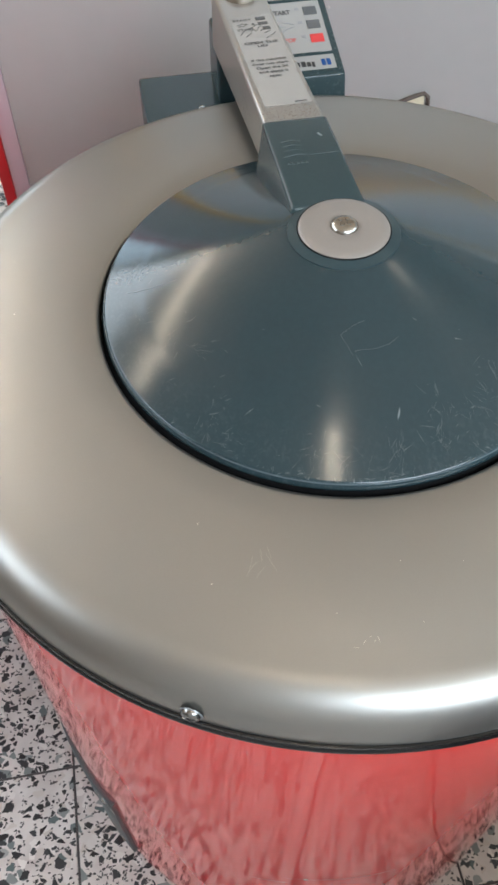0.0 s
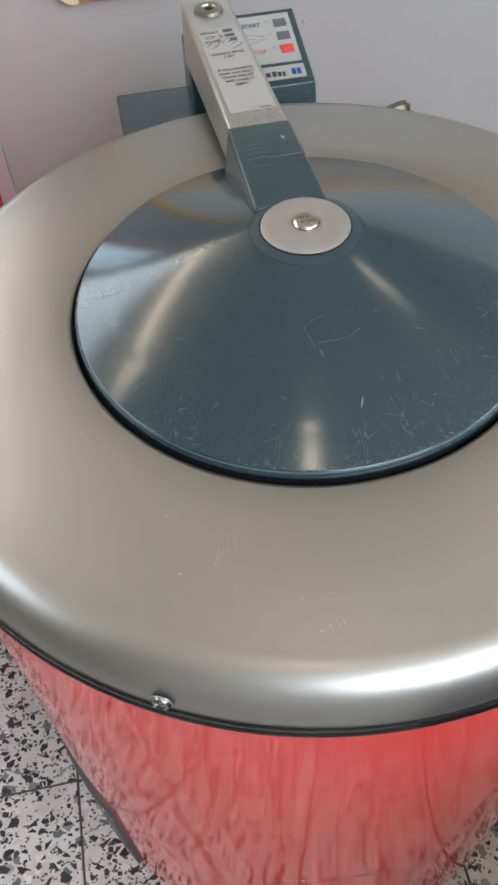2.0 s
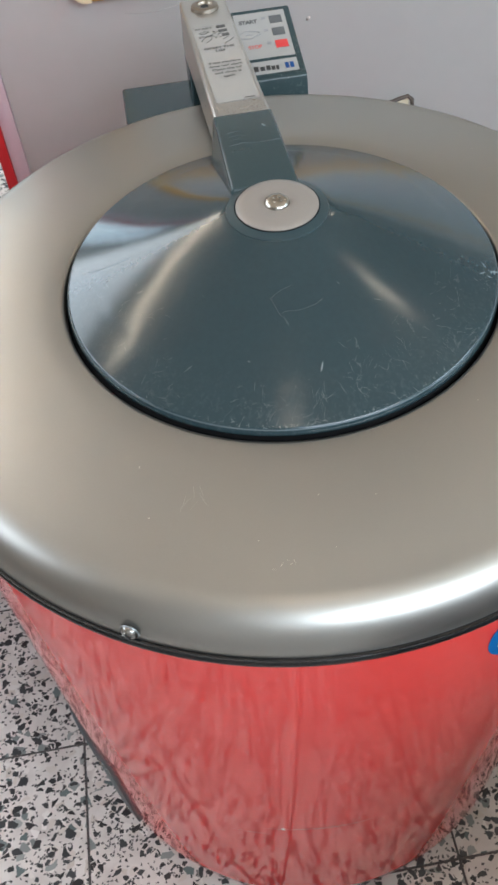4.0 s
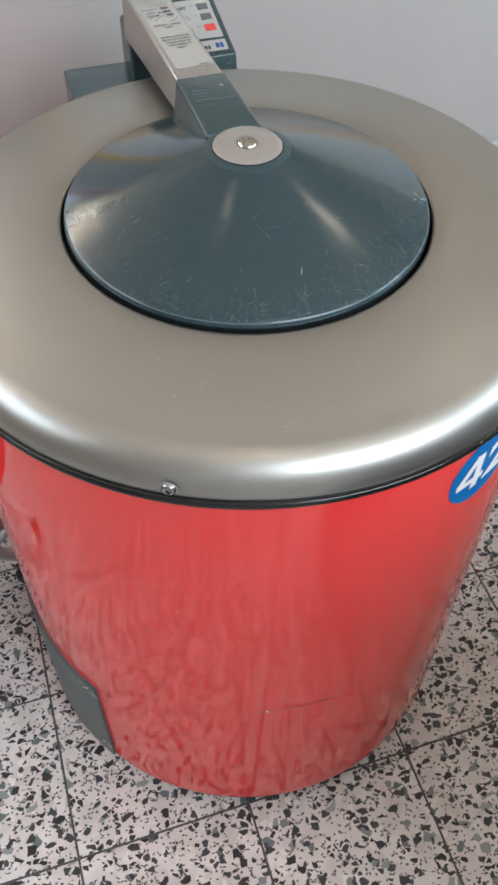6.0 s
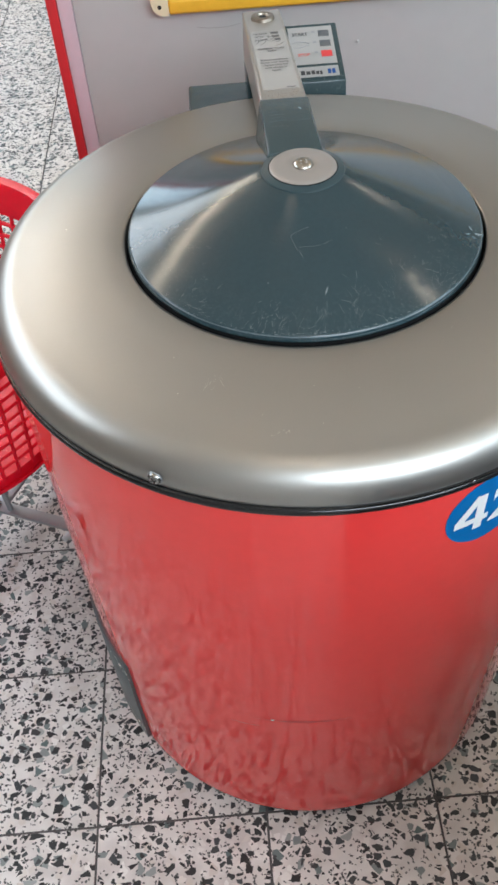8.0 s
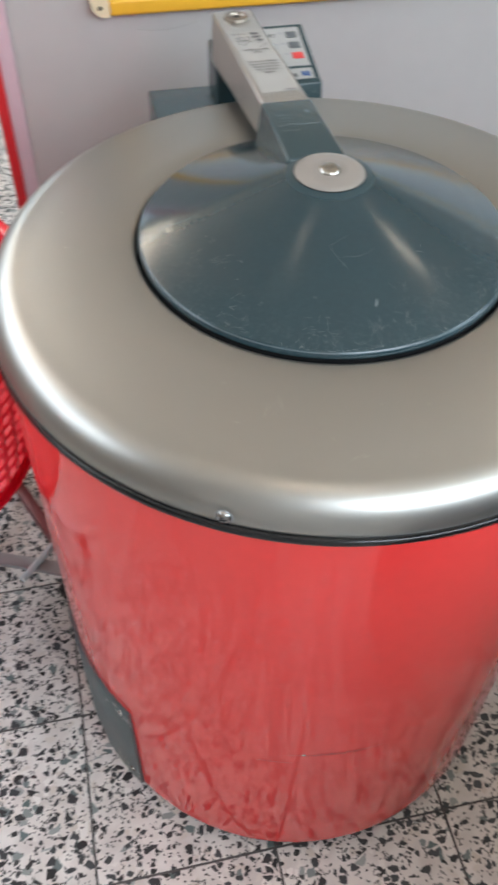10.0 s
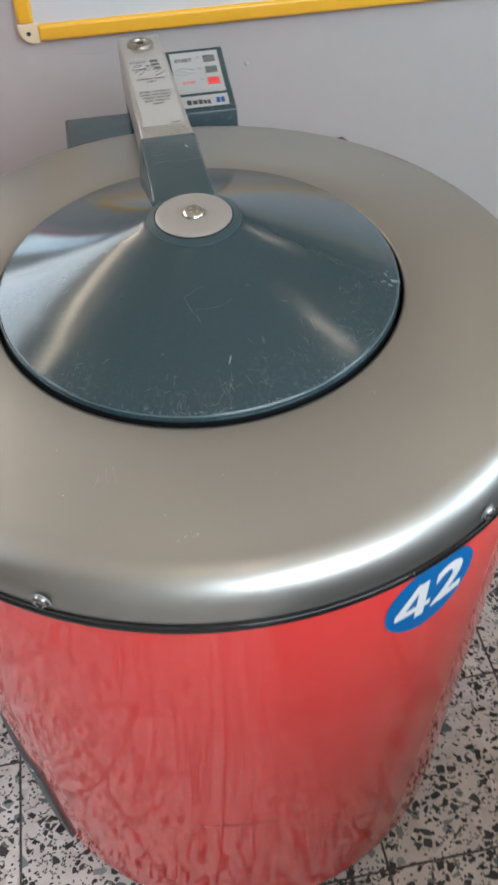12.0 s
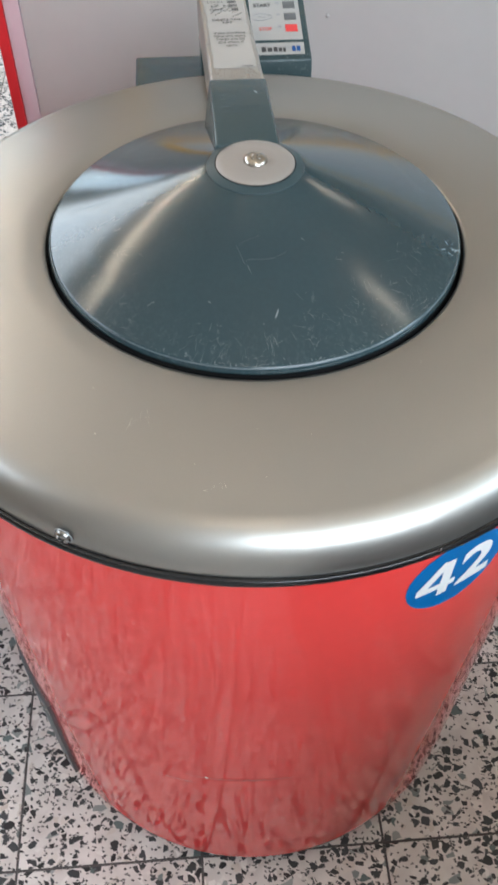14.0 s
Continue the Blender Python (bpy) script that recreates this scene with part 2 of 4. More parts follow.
M_PRINT = material("worn_print", (0.085, 0.083, 0.081), 0.5, 0.0, 0.1, 90, 0.05, 0.0)
M_GREYPRINT = material("faded_print", (0.09, 0.09, 0.09), 0.5, 0.0, 0.1, 90, 0.05, 0.0)
M_REDPRINT = material("faded_red_print", (0.50, 0.13, 0.12), 0.5, 0.0, 0.1, 90, 0.05, 0.0)
M_REDINK = material("red_ink", (0.62, 0.05, 0.05), 0.45, 0.0, 0.05, 90, 0.05, 0.0)
M_BLUEPRINT = material("blue_print", (0.012, 0.065, 0.22), 0.5, 0.0, 0.05, 90, 0.05, 0.0, spec=0.2)
M_BLUE = material("blue_vinyl", (0.0, 0.13, 0.37), 0.45, 0.0, 0.05, 90, 0.05, 0.0, spec=0.1)
M_KEY = material("grey_key", (0.10, 0.105, 0.11), 0.45, 0.0, 0.05, 90, 0.05, 0.02)
M_SCRATCH = material("scratch_white", (0.155, 0.195, 0.21), 0.6, 0.0, 0.2, 300, 0.1, 0.0)
M_WORN = material("worn_teal", (0.075, 0.105, 0.118), 0.4, 0.0, 0.3, 160, 0.1, 0.0)
M_RUB = material("grey_rub", (0.36, 0.33, 0.31), 0.6, 0.0, 0.2, 300, 0.1, 0.0)
M_SCUFF = material("scuff_pale", (0.78, 0.75, 0.68), 0.6, 0.0, 0.2, 300, 0.1, 0.0)
M_WALL = material("wall_paint", (0.435, 0.416, 0.400), 0.30, 0.0, 0.025, 40, 0.05, 0.015, bumpscale=120)
M_TRIMRED = material("red_trim", (0.55, 0.025, 0.030), 0.35, 0.0, 0.06, 90, 0.06, 0.02)
M_TRIMGREY = material("grey_trim", (0.62, 0.49, 0.53), 0.3, 0.2, 0.04, 90, 0.06, 0.02)
M_YELLOW = material("yellow_plastic", (0.80, 0.42, 0.035), 0.38, 0.0, 0.06, 120, 0.06, 0.02, stains=0.06)
M_BEIGE = material("beige_plastic", (0.70, 0.58, 0.38), 0.42, 0.0, 0.08, 120, 0.06, 0.02)
M_CREAM = material("cream_plastic", (0.74, 0.66, 0.48), 0.42, 0.0, 0.08, 120, 0.06, 0.02)
M_EDGESHADE = material("brown_edge_shadow", (0.10, 0.075, 0.06), 0.5, 0.0, 0.15, 120, 0.06, 0.02)
M_BOARD = material("board_white", (0.58, 0.585, 0.59), 0.18, 0.0, 0.02, 50, 0.05, 0.005)
M_VENT = material("vent_paint", (0.42, 0.47, 0.49), 0.4, 0.0, 0.05, 90, 0.05, 0.02)
M_DARK = material("dark_gap", (0.02, 0.02, 0.02), 0.8, 0.0, 0.1, 90, 0.05, 0.0)
M_BASKET = material("red_basket_plastic", (0.70, 0.010, 0.030), 0.26, 0.0, 0.08, 120, 0.06, 0.03, bumpscale=200)
M_GREYSTEEL = material("painted_steel", (0.36, 0.37, 0.38), 0.4, 0.5, 0.1, 160, 0.08, 0.04)
M_ROD = material("pale_rod_paint", (0.58, 0.62, 0.64), 0.32, 0.0, 0.06, 160, 0.05, 0.02)
M_MAROON = material("maroon_paint", (0.16, 0.022, 0.025), 0.4, 0.0, 0.1, 160, 0.08, 0.04)
M_GROUT = material("grout", (0.095, 0.09, 0.088), 0.9, 0.0, 0.25, 140, 0.05, 0.1)
M_CEIL = material("ceiling_paint", (0.93, 0.79, 0.645), 0.8, 0.0, 0.03, 30, 0.05, 0.02)
M_ROOM = material("room_wall_paint", (0.66, 0.645, 0.62), 0.7, 0.0, 0.04, 30, 0.05, 0.02)
M_BROWNWALL = material("brown_wall_paint", (0.34, 0.265, 0.205), 0.7, 0.0, 0.04, 30, 0.05, 0.02)
M_LOW = material("shade_wall_paint", (0.15, 0.152, 0.155), 0.6, 0.0, 0.05, 30, 0.05, 0.02)
M_FRAME = material("window_frame_paint", (0.72, 0.72, 0.71), 0.4, 0.0, 0.04, 60, 0.05, 0.02)
M_TUBE = glow("lamp_diffuser", (1.0, 0.85, 0.66), 25.0)
M_FLOOR = terrazzo("terrazzo")

# ---------------------------------------------------------------- helpers


def part(name, bm, mat, parent=None, label="", smooth=40):
    me = bpy.data.meshes.new(name)
    bmesh.ops.recalc_face_normals(bm, faces=bm.faces)
    bm.to_mesh(me)
    bm.free()
    me.materials.append(mat)
    if smooth:
        me.shade_smooth()
        me.set_sharp_from_angle(angle=radians(smooth))
    ob = new(name, me)
    ob.parent = parent
    if label:
        tagged(ob, label=label)
    return ob


def thing(name, label, category, group="", kind=""):
    return tagged(new(name), label=label, category=category, group=group, kind=kind)


def lathe(profile, seg=96, a0=0.0, a1=360.0, closed=False):
    """Turns (radius, height) points about z. closed: joins the last point to the first."""
    bm = bmesh.new()
    full = abs(a1 - a0 - 360) < 1e-6
    cols = seg if full else seg + 1
    rings = []
    for i in range(cols):
        a = radians(a0 + (a1 - a0) * i / seg)
        rings.append([bm.verts.new((r * math.cos(a), r * math.sin(a), z)) for r, z in profile])
    k = len(profile)
    for i in range(seg):
        p, q = rings[i], rings[(i + 1) % cols]
        for j in range(k if closed else k - 1):
            bm.faces.new((p[j], q[j], q[(j + 1) % k], p[(j + 1) % k]))
    if closed and not full:
        bm.faces.new(rings[0])
        bm.faces.new(rings[-1])
    bmesh.ops.remove_doubles(bm, verts=bm.verts, dist=1e-6)
    return bm


def hull(verts, faces, bevel=0.0, seg=2):
    bm = bmesh.new()
    vs = [bm.verts.new(v) for v in verts]
    for f in faces:
        bm.faces.new([vs[i] for i in f])
    bmesh.ops.recalc_face_normals(bm, faces=bm.faces)
    if bevel:
        bmesh.ops.bevel(bm, geom=list(bm.edges), offset=bevel, segments=seg, profile=0.6, affect='EDGES')
    return bm


CUBE = [(0, 1, 2, 3), (7, 6, 5, 4), (0, 4, 5, 1), (1, 5, 6, 2), (2, 6, 7, 3), (3, 7, 4, 0)]


def rbox(x0, x1, y0, y1, z0, z1, bevel=0.003, seg=2):
    return hull([(x0, y0, z0), (x1, y0, z0), (x1, y1, z0), (x0, y1, z0), (x0, y0, z1), (x1, y0, z1), (x1, y1, z1), (x0, y1, z1)], CUBE, bevel, seg)


def sweep(points, r, n=10, closed=False):
    """A round rod along points."""
    bm = bmesh.new()
    pts = [Vector(p) for p in points]
    rings = []
    m = len(pts)
    for i, p in enumerate(pts):
        a = pts[(i - 1) % m] if (closed or i) else p
        b = pts[(i + 1) % m] if (closed or i < m - 1) else p
        d = (b - a).normalized()
        u = d.cross(Vector((0, 0, 1)))
        if u.length < 1e-3:
            u = d.cross(Vector((0, 1, 0)))
        u.normalize()
        v = d.cross(u)
        rings.append([bm.verts.new(p + r * (math.cos(2 * math.pi * k / n) * u + math.sin(2 * math.pi * k / n) * v)) for k in range(n)])
    for i in range(m if closed else m - 1):
        p, q = rings[i], rings[(i + 1) % m]
        for k in range(n):
            bm.faces.new((p[k], p[(k + 1) % n], q[(k + 1) % n], q[k]))
    if not closed:
        bm.faces.new(rings[0])
        bm.faces.new(rings[-1])
    return bm


def join(*bms):
    out = bms[0]
    for b in bms[1:]:
        me = bpy.data.meshes.new("joined")
        b.to_mesh(me)
        b.free()
        out.from_mesh(me)
        bpy.data.meshes.remove(me)
    return out


def text_bm(body, size, fat=0.0, spacing=1.0):
    """Flat lettering in the xy plane, centred on the origin."""
    cu = bpy.data.curves.new("lettering", 'FONT')
    cu.body, cu.size, cu.align_x, cu.align_y = body, size, 'CENTER', 'CENTER'
    cu.offset, cu.space_character, cu.resolution_u = fat, spacing, 4
    ob = bpy.data.objects.new("lettering", cu)
    scene.collection.objects.link(ob)
    dg = bpy.context.evaluated_depsgraph_get()
    me = bpy.data.meshes.new_from_object(ob.evaluated_get(dg))
    bm = bmesh.new()
    bm.from_mesh(me)
    bpy.data.objects.remove(ob)
    bpy.data.curves.remove(cu)
    bpy.data.meshes.remove(me)
    return bm


def plate_bm(w, h, cx=0.0, cy=0.0, z=0.0, t=0.0004):
    return rbox(cx - w / 2, cx + w / 2, cy - h / 2, cy + h / 2, z, z + t, 0)


def strip_bm(x0, x1, w, n=14):
    """A fine tapering line along x."""
    bm = bmesh.new()
    rows = []
    for k in range(n + 1):
        f = k / n
        ww = w * math.sin(math.pi * min(1, max(0.02, f))) ** 0.5
        rows.append((bm.verts.new((x0 + (x1 - x0) * f, -ww, 0)), bm.verts.new((x0 + (x1 - x0) * f, ww, 0))))
    for k in range(n):
        bm.faces.new((rows[k][0], rows[k + 1][0], rows[k + 1][1], rows[k][1]))
    return bm


def moved(bm, m):
    bmesh.ops.transform(bm, matrix=m, verts=bm.verts)
    return bm


def on_drum(bm, az, z0, r, tilt=0.0):
    """Bends a flat drawing (x along the girth, y up) round the drum at azimuth az."""
    c, s = math.cos(radians(tilt)), math.sin(radians(tilt))
    for v in bm.verts:
        x, y, h = v.co
        x, y = c * x - s * y, s * x + c * y
        a = radians(az) + x / r
        v.co = ((r + h) * math.cos(a), (r + h) * math.sin(a), z0 + y)
    return bm


# ---------------------------------------------------------------- room
ROOM = dict(x0=-2.4, x1=3.0, y0=-2.0, y1=5.0, h=2.75)
WALL_Y = 0.69
PART_H = 1.14


def wall_with_window(name, along, at, lo, hi, w0, w1, s0, s1, label, paint):
    """An outer wall 0.2 m thick with one window opening; along is the axis it runs along."""
    H = ROOM["h"]
    holder = thing(name, label, "wall", kind="structure")
    t0, t1 = at

    def slab(a0, a1, z0, z1):
        return rbox(a0, a1, t0, t1, z0, z1, 0) if along == "x" else rbox(t0, t1, a0, a1, z0, z1, 0)
    part("wall_surface", join(slab(lo, w0, 0, H), slab(w1, hi, 0, H), slab(w0, w1, 0, s0), slab(w0, w1, s1, H)), paint, holder)
    mid = (t0 + t1) / 2
    k = 4

    def bar(a0, a1, z0, z1):
        return rbox(a0, a1, mid - 0.03, mid + 0.03, z0, z1, 0.004) if along == "x" else rbox(mid - 0.03, mid + 0.03, a0, a1, z0, z1, 0.004)
    frame_bars = [bar(w0, w1, s0, s0 + 0.06), bar(w0, w1, s1 - 0.06, s1)]
    for i in range(k + 1):
        a = w0 + (w1 - w0) * i / k
        a = min(max(a, w0 + 0.03), w1 - 0.03)
        frame_bars.append(bar(a - 0.03, a + 0.03, s0 + 0.06, s1 - 0.06))
    part("window_frame", join(*frame_bars), M_FRAME, holder)
    return holder


R = ROOM
wall_with_window("wall_south", "x", (R["y0"] - 0.2, R["y0"]), R["x0"], R["x1"], -0.08, 1.88, 1.71, 2.71, "plain painted wall with a wide window", M_ROOM)
wall_with_window("wall_west", "y", (R["x0"] - 0.2, R["x0"]), R["y0"] - 0.2, R["y1"] + 0.2, -0.62, 4.12, 1.52, 2.70, "plain painted wall with a wide window", M_BROWNWALL)
wall_with_window("wall_north", "x", (R["y1"], R["y1"] + 0.2), R["x0"], R["x1"], -2.25, -0.95, 0.90, 2.40, "plain painted far wall with a tall window", M_BROWNWALL)
# unseen L-shaped low wall, added to block window light from the drum's lower right
tagged(part("shade_wall", join(rbox(1.02, 1.10, -0.85, -0.02, 0, 1.03, 0.004), rbox(0.10, 1.019, -0.85, -0.77, 0, 1.03, 0.004)), M_LOW), "unseen low wall added to shade the drum", "wall", kind="structure")
wall_with_window("wall_east", "y", (R["x1"], R["x1"] + 0.2), R["y0"] - 0.2, R["y1"] + 0.2, -1.65, -0.05, 1.62, 2.58, "plain painted side wall with a wide window", M_ROOM)
tagged(part("ceiling", rbox(R["x0"], R["x1"], R["y0"], R["y1"], R["h"], R["h"] + 0.15, 0), M_CEIL), "plain white ceiling", "ceiling", kind="structure")

# the white partition behind the machine, which ends in a red and grey edge profile
partition = thing("wall_partition", "glossy white partition wall with a red edge profile", "wall", kind="structure")
part("wall_panel", rbox(-0.288, R["x1"], WALL_Y, WALL_Y + 0.06, 0, PART_H, 0.0015), M_WALL, partition)
part("edge_strip", rbox(-0.3115, -0.2885, WALL_Y - 0.003, WALL_Y + 0.062, 0, PART_H, 0.0015), M_TRIMGREY, partition, "pale grey edge strip")
part("edge_profile", rbox(-0.3285, -0.312, WALL_Y - 0.006, WALL_Y + 0.066, 0, PART_H + 0.003, 0.003), M_TRIMRED, partition, "red edge profile")


def ceiling_light(x, y, length, w=0.026, along="y"):
    z, h = R["h"], length / 2
    turn = Matrix.Translation((x, y, 0)) @ Matrix.Rotation(0 if along == "x" else radians(90), 4, 'Z')
    lamp = thing("ceiling_light", "long white fluorescent ceiling light", "lamp", group="ceiling lights")
    part("housing", moved(rbox(-h, h, -w, w, z - 0.06, z - 0.001, 0.005), turn), M_FRAME, lamp)
    part("diffuser", moved(rbox(-h + 0.02, h - 0.02, -w * 0.7, w * 0.7, z - 0.085, z - 0.061, 0.006), turn), M_TUBE, lamp)
    return lamp


for lx, ly, ln, lw, along in ((-1.63, 2.75, 3.6, 0.026, "y"), (1.46, 0.53, 0.30, 0.020, "x"), (1.91, 2.06, 0.28, 0.022, "x"), (-0.03, -0.46, 0.24, 0.055, "y"), (-0.21, 0.44, 0.10, 0.014, "y")):
    ceiling_light(lx, ly, ln, lw, along)

# ---------------------------------------------------------------- the spin extractor
DRUM_R = 0.317
machine = thing("spin_extractor", "red laundry spin extractor with silver top and dark teal lid", "spin dryer")

# red shell, slightly rolled in at the foot
prof = [(0.300, 0.020), (0.312, 0.020), (0.3155, 0.023), (0.3168, 0.030), (DRUM_R, 0.045), (DRUM_R, 0.20), (DRUM_R, 0.34), (DRUM_R, 0.50), (DRUM_R, 0.757), (0.300, 0.757)]
part("drum_shell", lathe(prof, 160), M_RED, machine, "glossy red enamelled drum shell")
part("base_ring", lathe([(0.27, 0.004), (0.296, 0.004), (0.300, 0.008), (0.300, 0.028), (0.27, 0.028)], 96, closed=True), M_DARK, machine, "dark recessed base")
for a in (40, 130, 220, 310):
    x, y = 0.27 * math.cos(radians(a)), 0.27 * math.sin(radians(a))
    part("foot", moved(lathe([(0.0, 0.0), (0.024, 0.0), (0.026, 0.003), (0.024, 0.012), (0.0, 0.012)], 20), Matrix.Translation((x, y, 0))), M_BLACK, machine, "black rubber foot")

# silver top: flat ring with a wide rolled edge
RING = [(0.1830, 0.8090), (0.205, 0.8081), (0.230, 0.8059), (0.255, 0.8029), (0.272, 0.8002)]
prof = [(0.1705, 0.770), (0.1790, 0.795), (0.1794, 0.8066), (0.1801, 0.8084)] + RING
cx, cz, fr = 0.2875, 0.7645, 0.0330
for i in range(0, 22):
    a = radians(86 - i * 4)
    prof.append((cx + fr * math.cos(a), cz + fr * math.sin(a)))
prof += [(0.3205, 0.7636), (0.3200, 0.7632), (0.316, 0.7632)]
top_ring = part("top_ring", lathe(prof, 192), M_PLATE, machine, "satin silver top ring with a rolled edge", smooth=60)
# black edging under the rolled edge
prof = [(0.316, 0.7640), (0.3205, 0.7645), (0.3222, 0.7642), (0.3226, 0.7625), (0.3220, 0.7612), (0.3232, 0.7602), (0.3236, 0.7580), (0.3230, 0.7560), (0.3215, 0.7552), (0.316, 0.7550)]
part("edge_gasket", lathe(prof, 160), M_BLACK, machine, "black rubber edging")


def screw_bm(r=0.0058, h=0.0034):
    """A pan-head screw along +z with a cross recess."""
    bm = lathe([(0.0, h * 0.45), (r * 0.22, h * 0.55), (r * 0.30, h * 0.98), (r * 0.62, h * 0.92), (r * 0.90, h * 0.62), (r, h * 0.25), (r, 0.0)], 20)
    for ang in (20, 110):
        slot = rbox(-r * 0.62, r * 0.62, -r * 0.10, r * 0.10, h * 0.80, h * 1.02, 0)
        moved(slot, Matrix.Rotation(radians(ang), 4, 'Z'))
        bm = join(bm, slot)
    return bm


def radial(az, r, z):
    """A pose at the drum's side whose z axis points outward."""
    a = radians(az)
    return Matrix.Translation((r * math.cos(a), r * math.sin(a), z)) @ Matrix.Rotation(a, 4, 'Z') @ Matrix.Rotation(radians(90), 4, 'Y')


for az in (-118.4, -57.9, 2, 62, 122, 182):
    part("screw", moved(screw_bm(0.0062, 0.004), radial(az, 0.3205, 0.7725)), M_SCREW, machine, "bright cross-head screw")
    # near-black bars on the head paint the shade inside the cross recess
    for turn in (20, 110):
        part("recess_shade", moved(rbox(-0.0036, 0.0036, -0.0006, 0.0006, 0.0033, 0.0042, 0), radial(az, 0.3205, 0.7725) @ Matrix.Rotation(radians(turn), 4, 'Z')), M_DARK, machine)
    part("washer", moved(lathe([(0.0, 0.0), (0.0072, 0.0), (0.0070, 0.0006), (0.0, 0.0006)], 20), radial(az, 0.3204, 0.7725)), M_GREYSTEEL, machine)

# teal cover plate low on the drum
cover = part("cover_plate", lathe([(0.3165, 0.034), (0.3205, 0.034), (0.3216, 0.036), (0.3216, 0.264), (0.3205, 0.266), (0.3165, 0.266)], 40, 128, 216, closed=True), M_COVER, machine, "dark teal curved cover plate")
for az, z in ((213.3, 0.252), (213.3, 0.068), (131, 0.252), (131, 0.068)):
    part("cover_screw", moved(screw_bm(0.0042, 0.0025), radial(az, 0.3214, z)), M_SCREW, cover)

rng = random.Random(17)
specks = bmesh.new()
for _ in range(80):
    corner = rng.choice(((213, 0.25), (213, 0.066), (208, 0.045), (196, 0.04), (190, 0.255)))
    ln, wd = rng.uniform(0.0008, 0.006), rng.uniform(0.0004, 0.0014)
    specks = join(specks, on_drum(strip_bm(-ln, ln, wd, 3), corner[0] + rng.gauss(0, 2.2), min(0.262, max(0.038, corner[1] + rng.gauss(0, 0.010))), 0.3218, rng.uniform(0, 180)))
tagged(part("paint_wear", specks, M_SCUFF, cover, "pale worn specks"), kind="stuff")

# ---- lid
LID_TOP = [(r, 0.8735 - 0.4084 * (r - 0.033) - (0.00016 if r > 0.147 else 0.0)) for r in (0.033, 0.045, 0.060, 0.080, 0.100, 0.120, 0.138, 0.1425, 0.1445, 0.1485, 0.1505, 0.156, 0.165, 0.1722, 0.1732, 0.1738)]
LID = LID_TOP + [(0.1746, 0.8150), (0.1755, 0.8136), (0.1763, 0.8112), (0.1763, 0.8100), (0.170, 0.8090)]


def lid_z(r):
    return float(np.interp(r, [p[0] for p in LID_TOP], [p[1] for p in LID_TOP]))


lid = part("lid", lathe([(0.0, 0.8735)] + LID, 160), M_LID, machine, "dark teal conical plastic lid with scratches", smooth=28)
part("lid_gap", lathe([(0.1690, 0.796), (0.1789, 0.796), (0.1787, 0.8000), (0.1764, 0.8030), (0.1758, 0.8098), (0.1690, 0.8088)], 128, closed=True), M_SEALSHADE, lid, "black rubber lid seal")
part("worn_or_shaded_edge", lathe([(0.1743, 0.81532), (0.1748, 0.81476), (0.1752, 0.81416)], 160), M_WORN, lid, "pale worn edge line")
part("hub_boss", lathe([(0.0325, 0.8700), (0.0326, 0.87390), (0.0380, 0.87190), (0.0396, 0.87140), (0.0402, 0.8700)], 96), M_BOSS, lid, "matt dark hub ring")
cap = part("hub_cap", lathe([(0.0, 0.8755), (0.0095, 0.8759), (0.0120, 0.8775), (0.018, 0.8770), (0.026, 0.8762), (0.0310, 0.8755), (0.0321, 0.8745), (0.0322, 0.8720)], 96), M_CAP, lid, "warm grey round hub cap")
part("cap_screw", moved(lathe([(0.0, 0.0040), (0.004, 0.0046), (0.0078, 0.0036), (0.0096, 0.0018), (0.0100, 0.0)], 32), Matrix.Translation((0, 0, 0.8755))), M_CAPSCREW, lid, "bright steel cap screw")
# matt black ring paints the shadow round the cap screw
part("cap_shadow_gap", lathe([(0.0098, 0.8758), (0.0109, 0.8766), (0.0111, 0.8763)], 40), M_SEALSHADE, lid, "black ring painting the shade round the cap screw")
part("cap_gap", lathe([(0.0322, 0.8720), (0.0323, 0.87415), (0.0331, 0.87405), (0.0332, 0.8720)], 96), M_SEALSHADE, lid, "dark gap round the hub cap")
for k in range(4):
    a = radians(45 + 90 * k)
    part("recess", moved(lathe([(0, 0.0006), (0.0014, 0.0006), (0.0017, 0)], 12), Matrix.Translation((0.0036 * math.cos(a), 0.0036 * math.sin(a), 0.8798))), M_CAPSCREW, lid)

# ---- arm: silver cover and teal foot
arm = part("arm_cover", hull([(-0.0310, 0.137, 0.832), (0.0205, 0.137, 0.832), (0.0140, 0.396, 0.800), (-0.0350, 0.396, 0.800),
                              (-0.0305, 0.137, 0.8715), (0.0200, 0.137, 0.8715), (0.0135, 0.392, 0.8630), (-0.0345, 0.392, 0.8630)], CUBE, 0.0045, 4), M_ARM, machine, "brushed silver arm cover")
foot = part("arm_foot", hull([(-0.0375, 0.137, 0.826), (0.0290, 0.137, 0.826), (0.0250, 0.026, 0.862), (-0.0340, 0.026, 0.862),
                              (-0.0312, 0.1412, 0.8722), (0.0207, 0.1412, 0.8722), (0.0225, 0.028, 0.8740), (-0.0310, 0.028, 0.8740)],
                             [(0, 3, 2, 1), (4, 5, 6, 7), (0, 1, 5, 4), (1, 2, 6, 5), (2, 3, 7, 6), (3, 0, 4, 7)], 0.0030, 3), M_TEAL, machine, "dark teal arm foot with moulded ribs")
ARM_A = math.atan2(0.8715 - 0.8630, 0.392 - 0.137)
ARM_M = Matrix.Translation((-0.0065, 0.2645, 0.86735)) @ Matrix.Rotation(radians(1.3), 4, 'Z') @ Matrix.Rotation(-ARM_A, 4, 'X')


def on_arm(bm):
    return moved(bm, ARM_M)


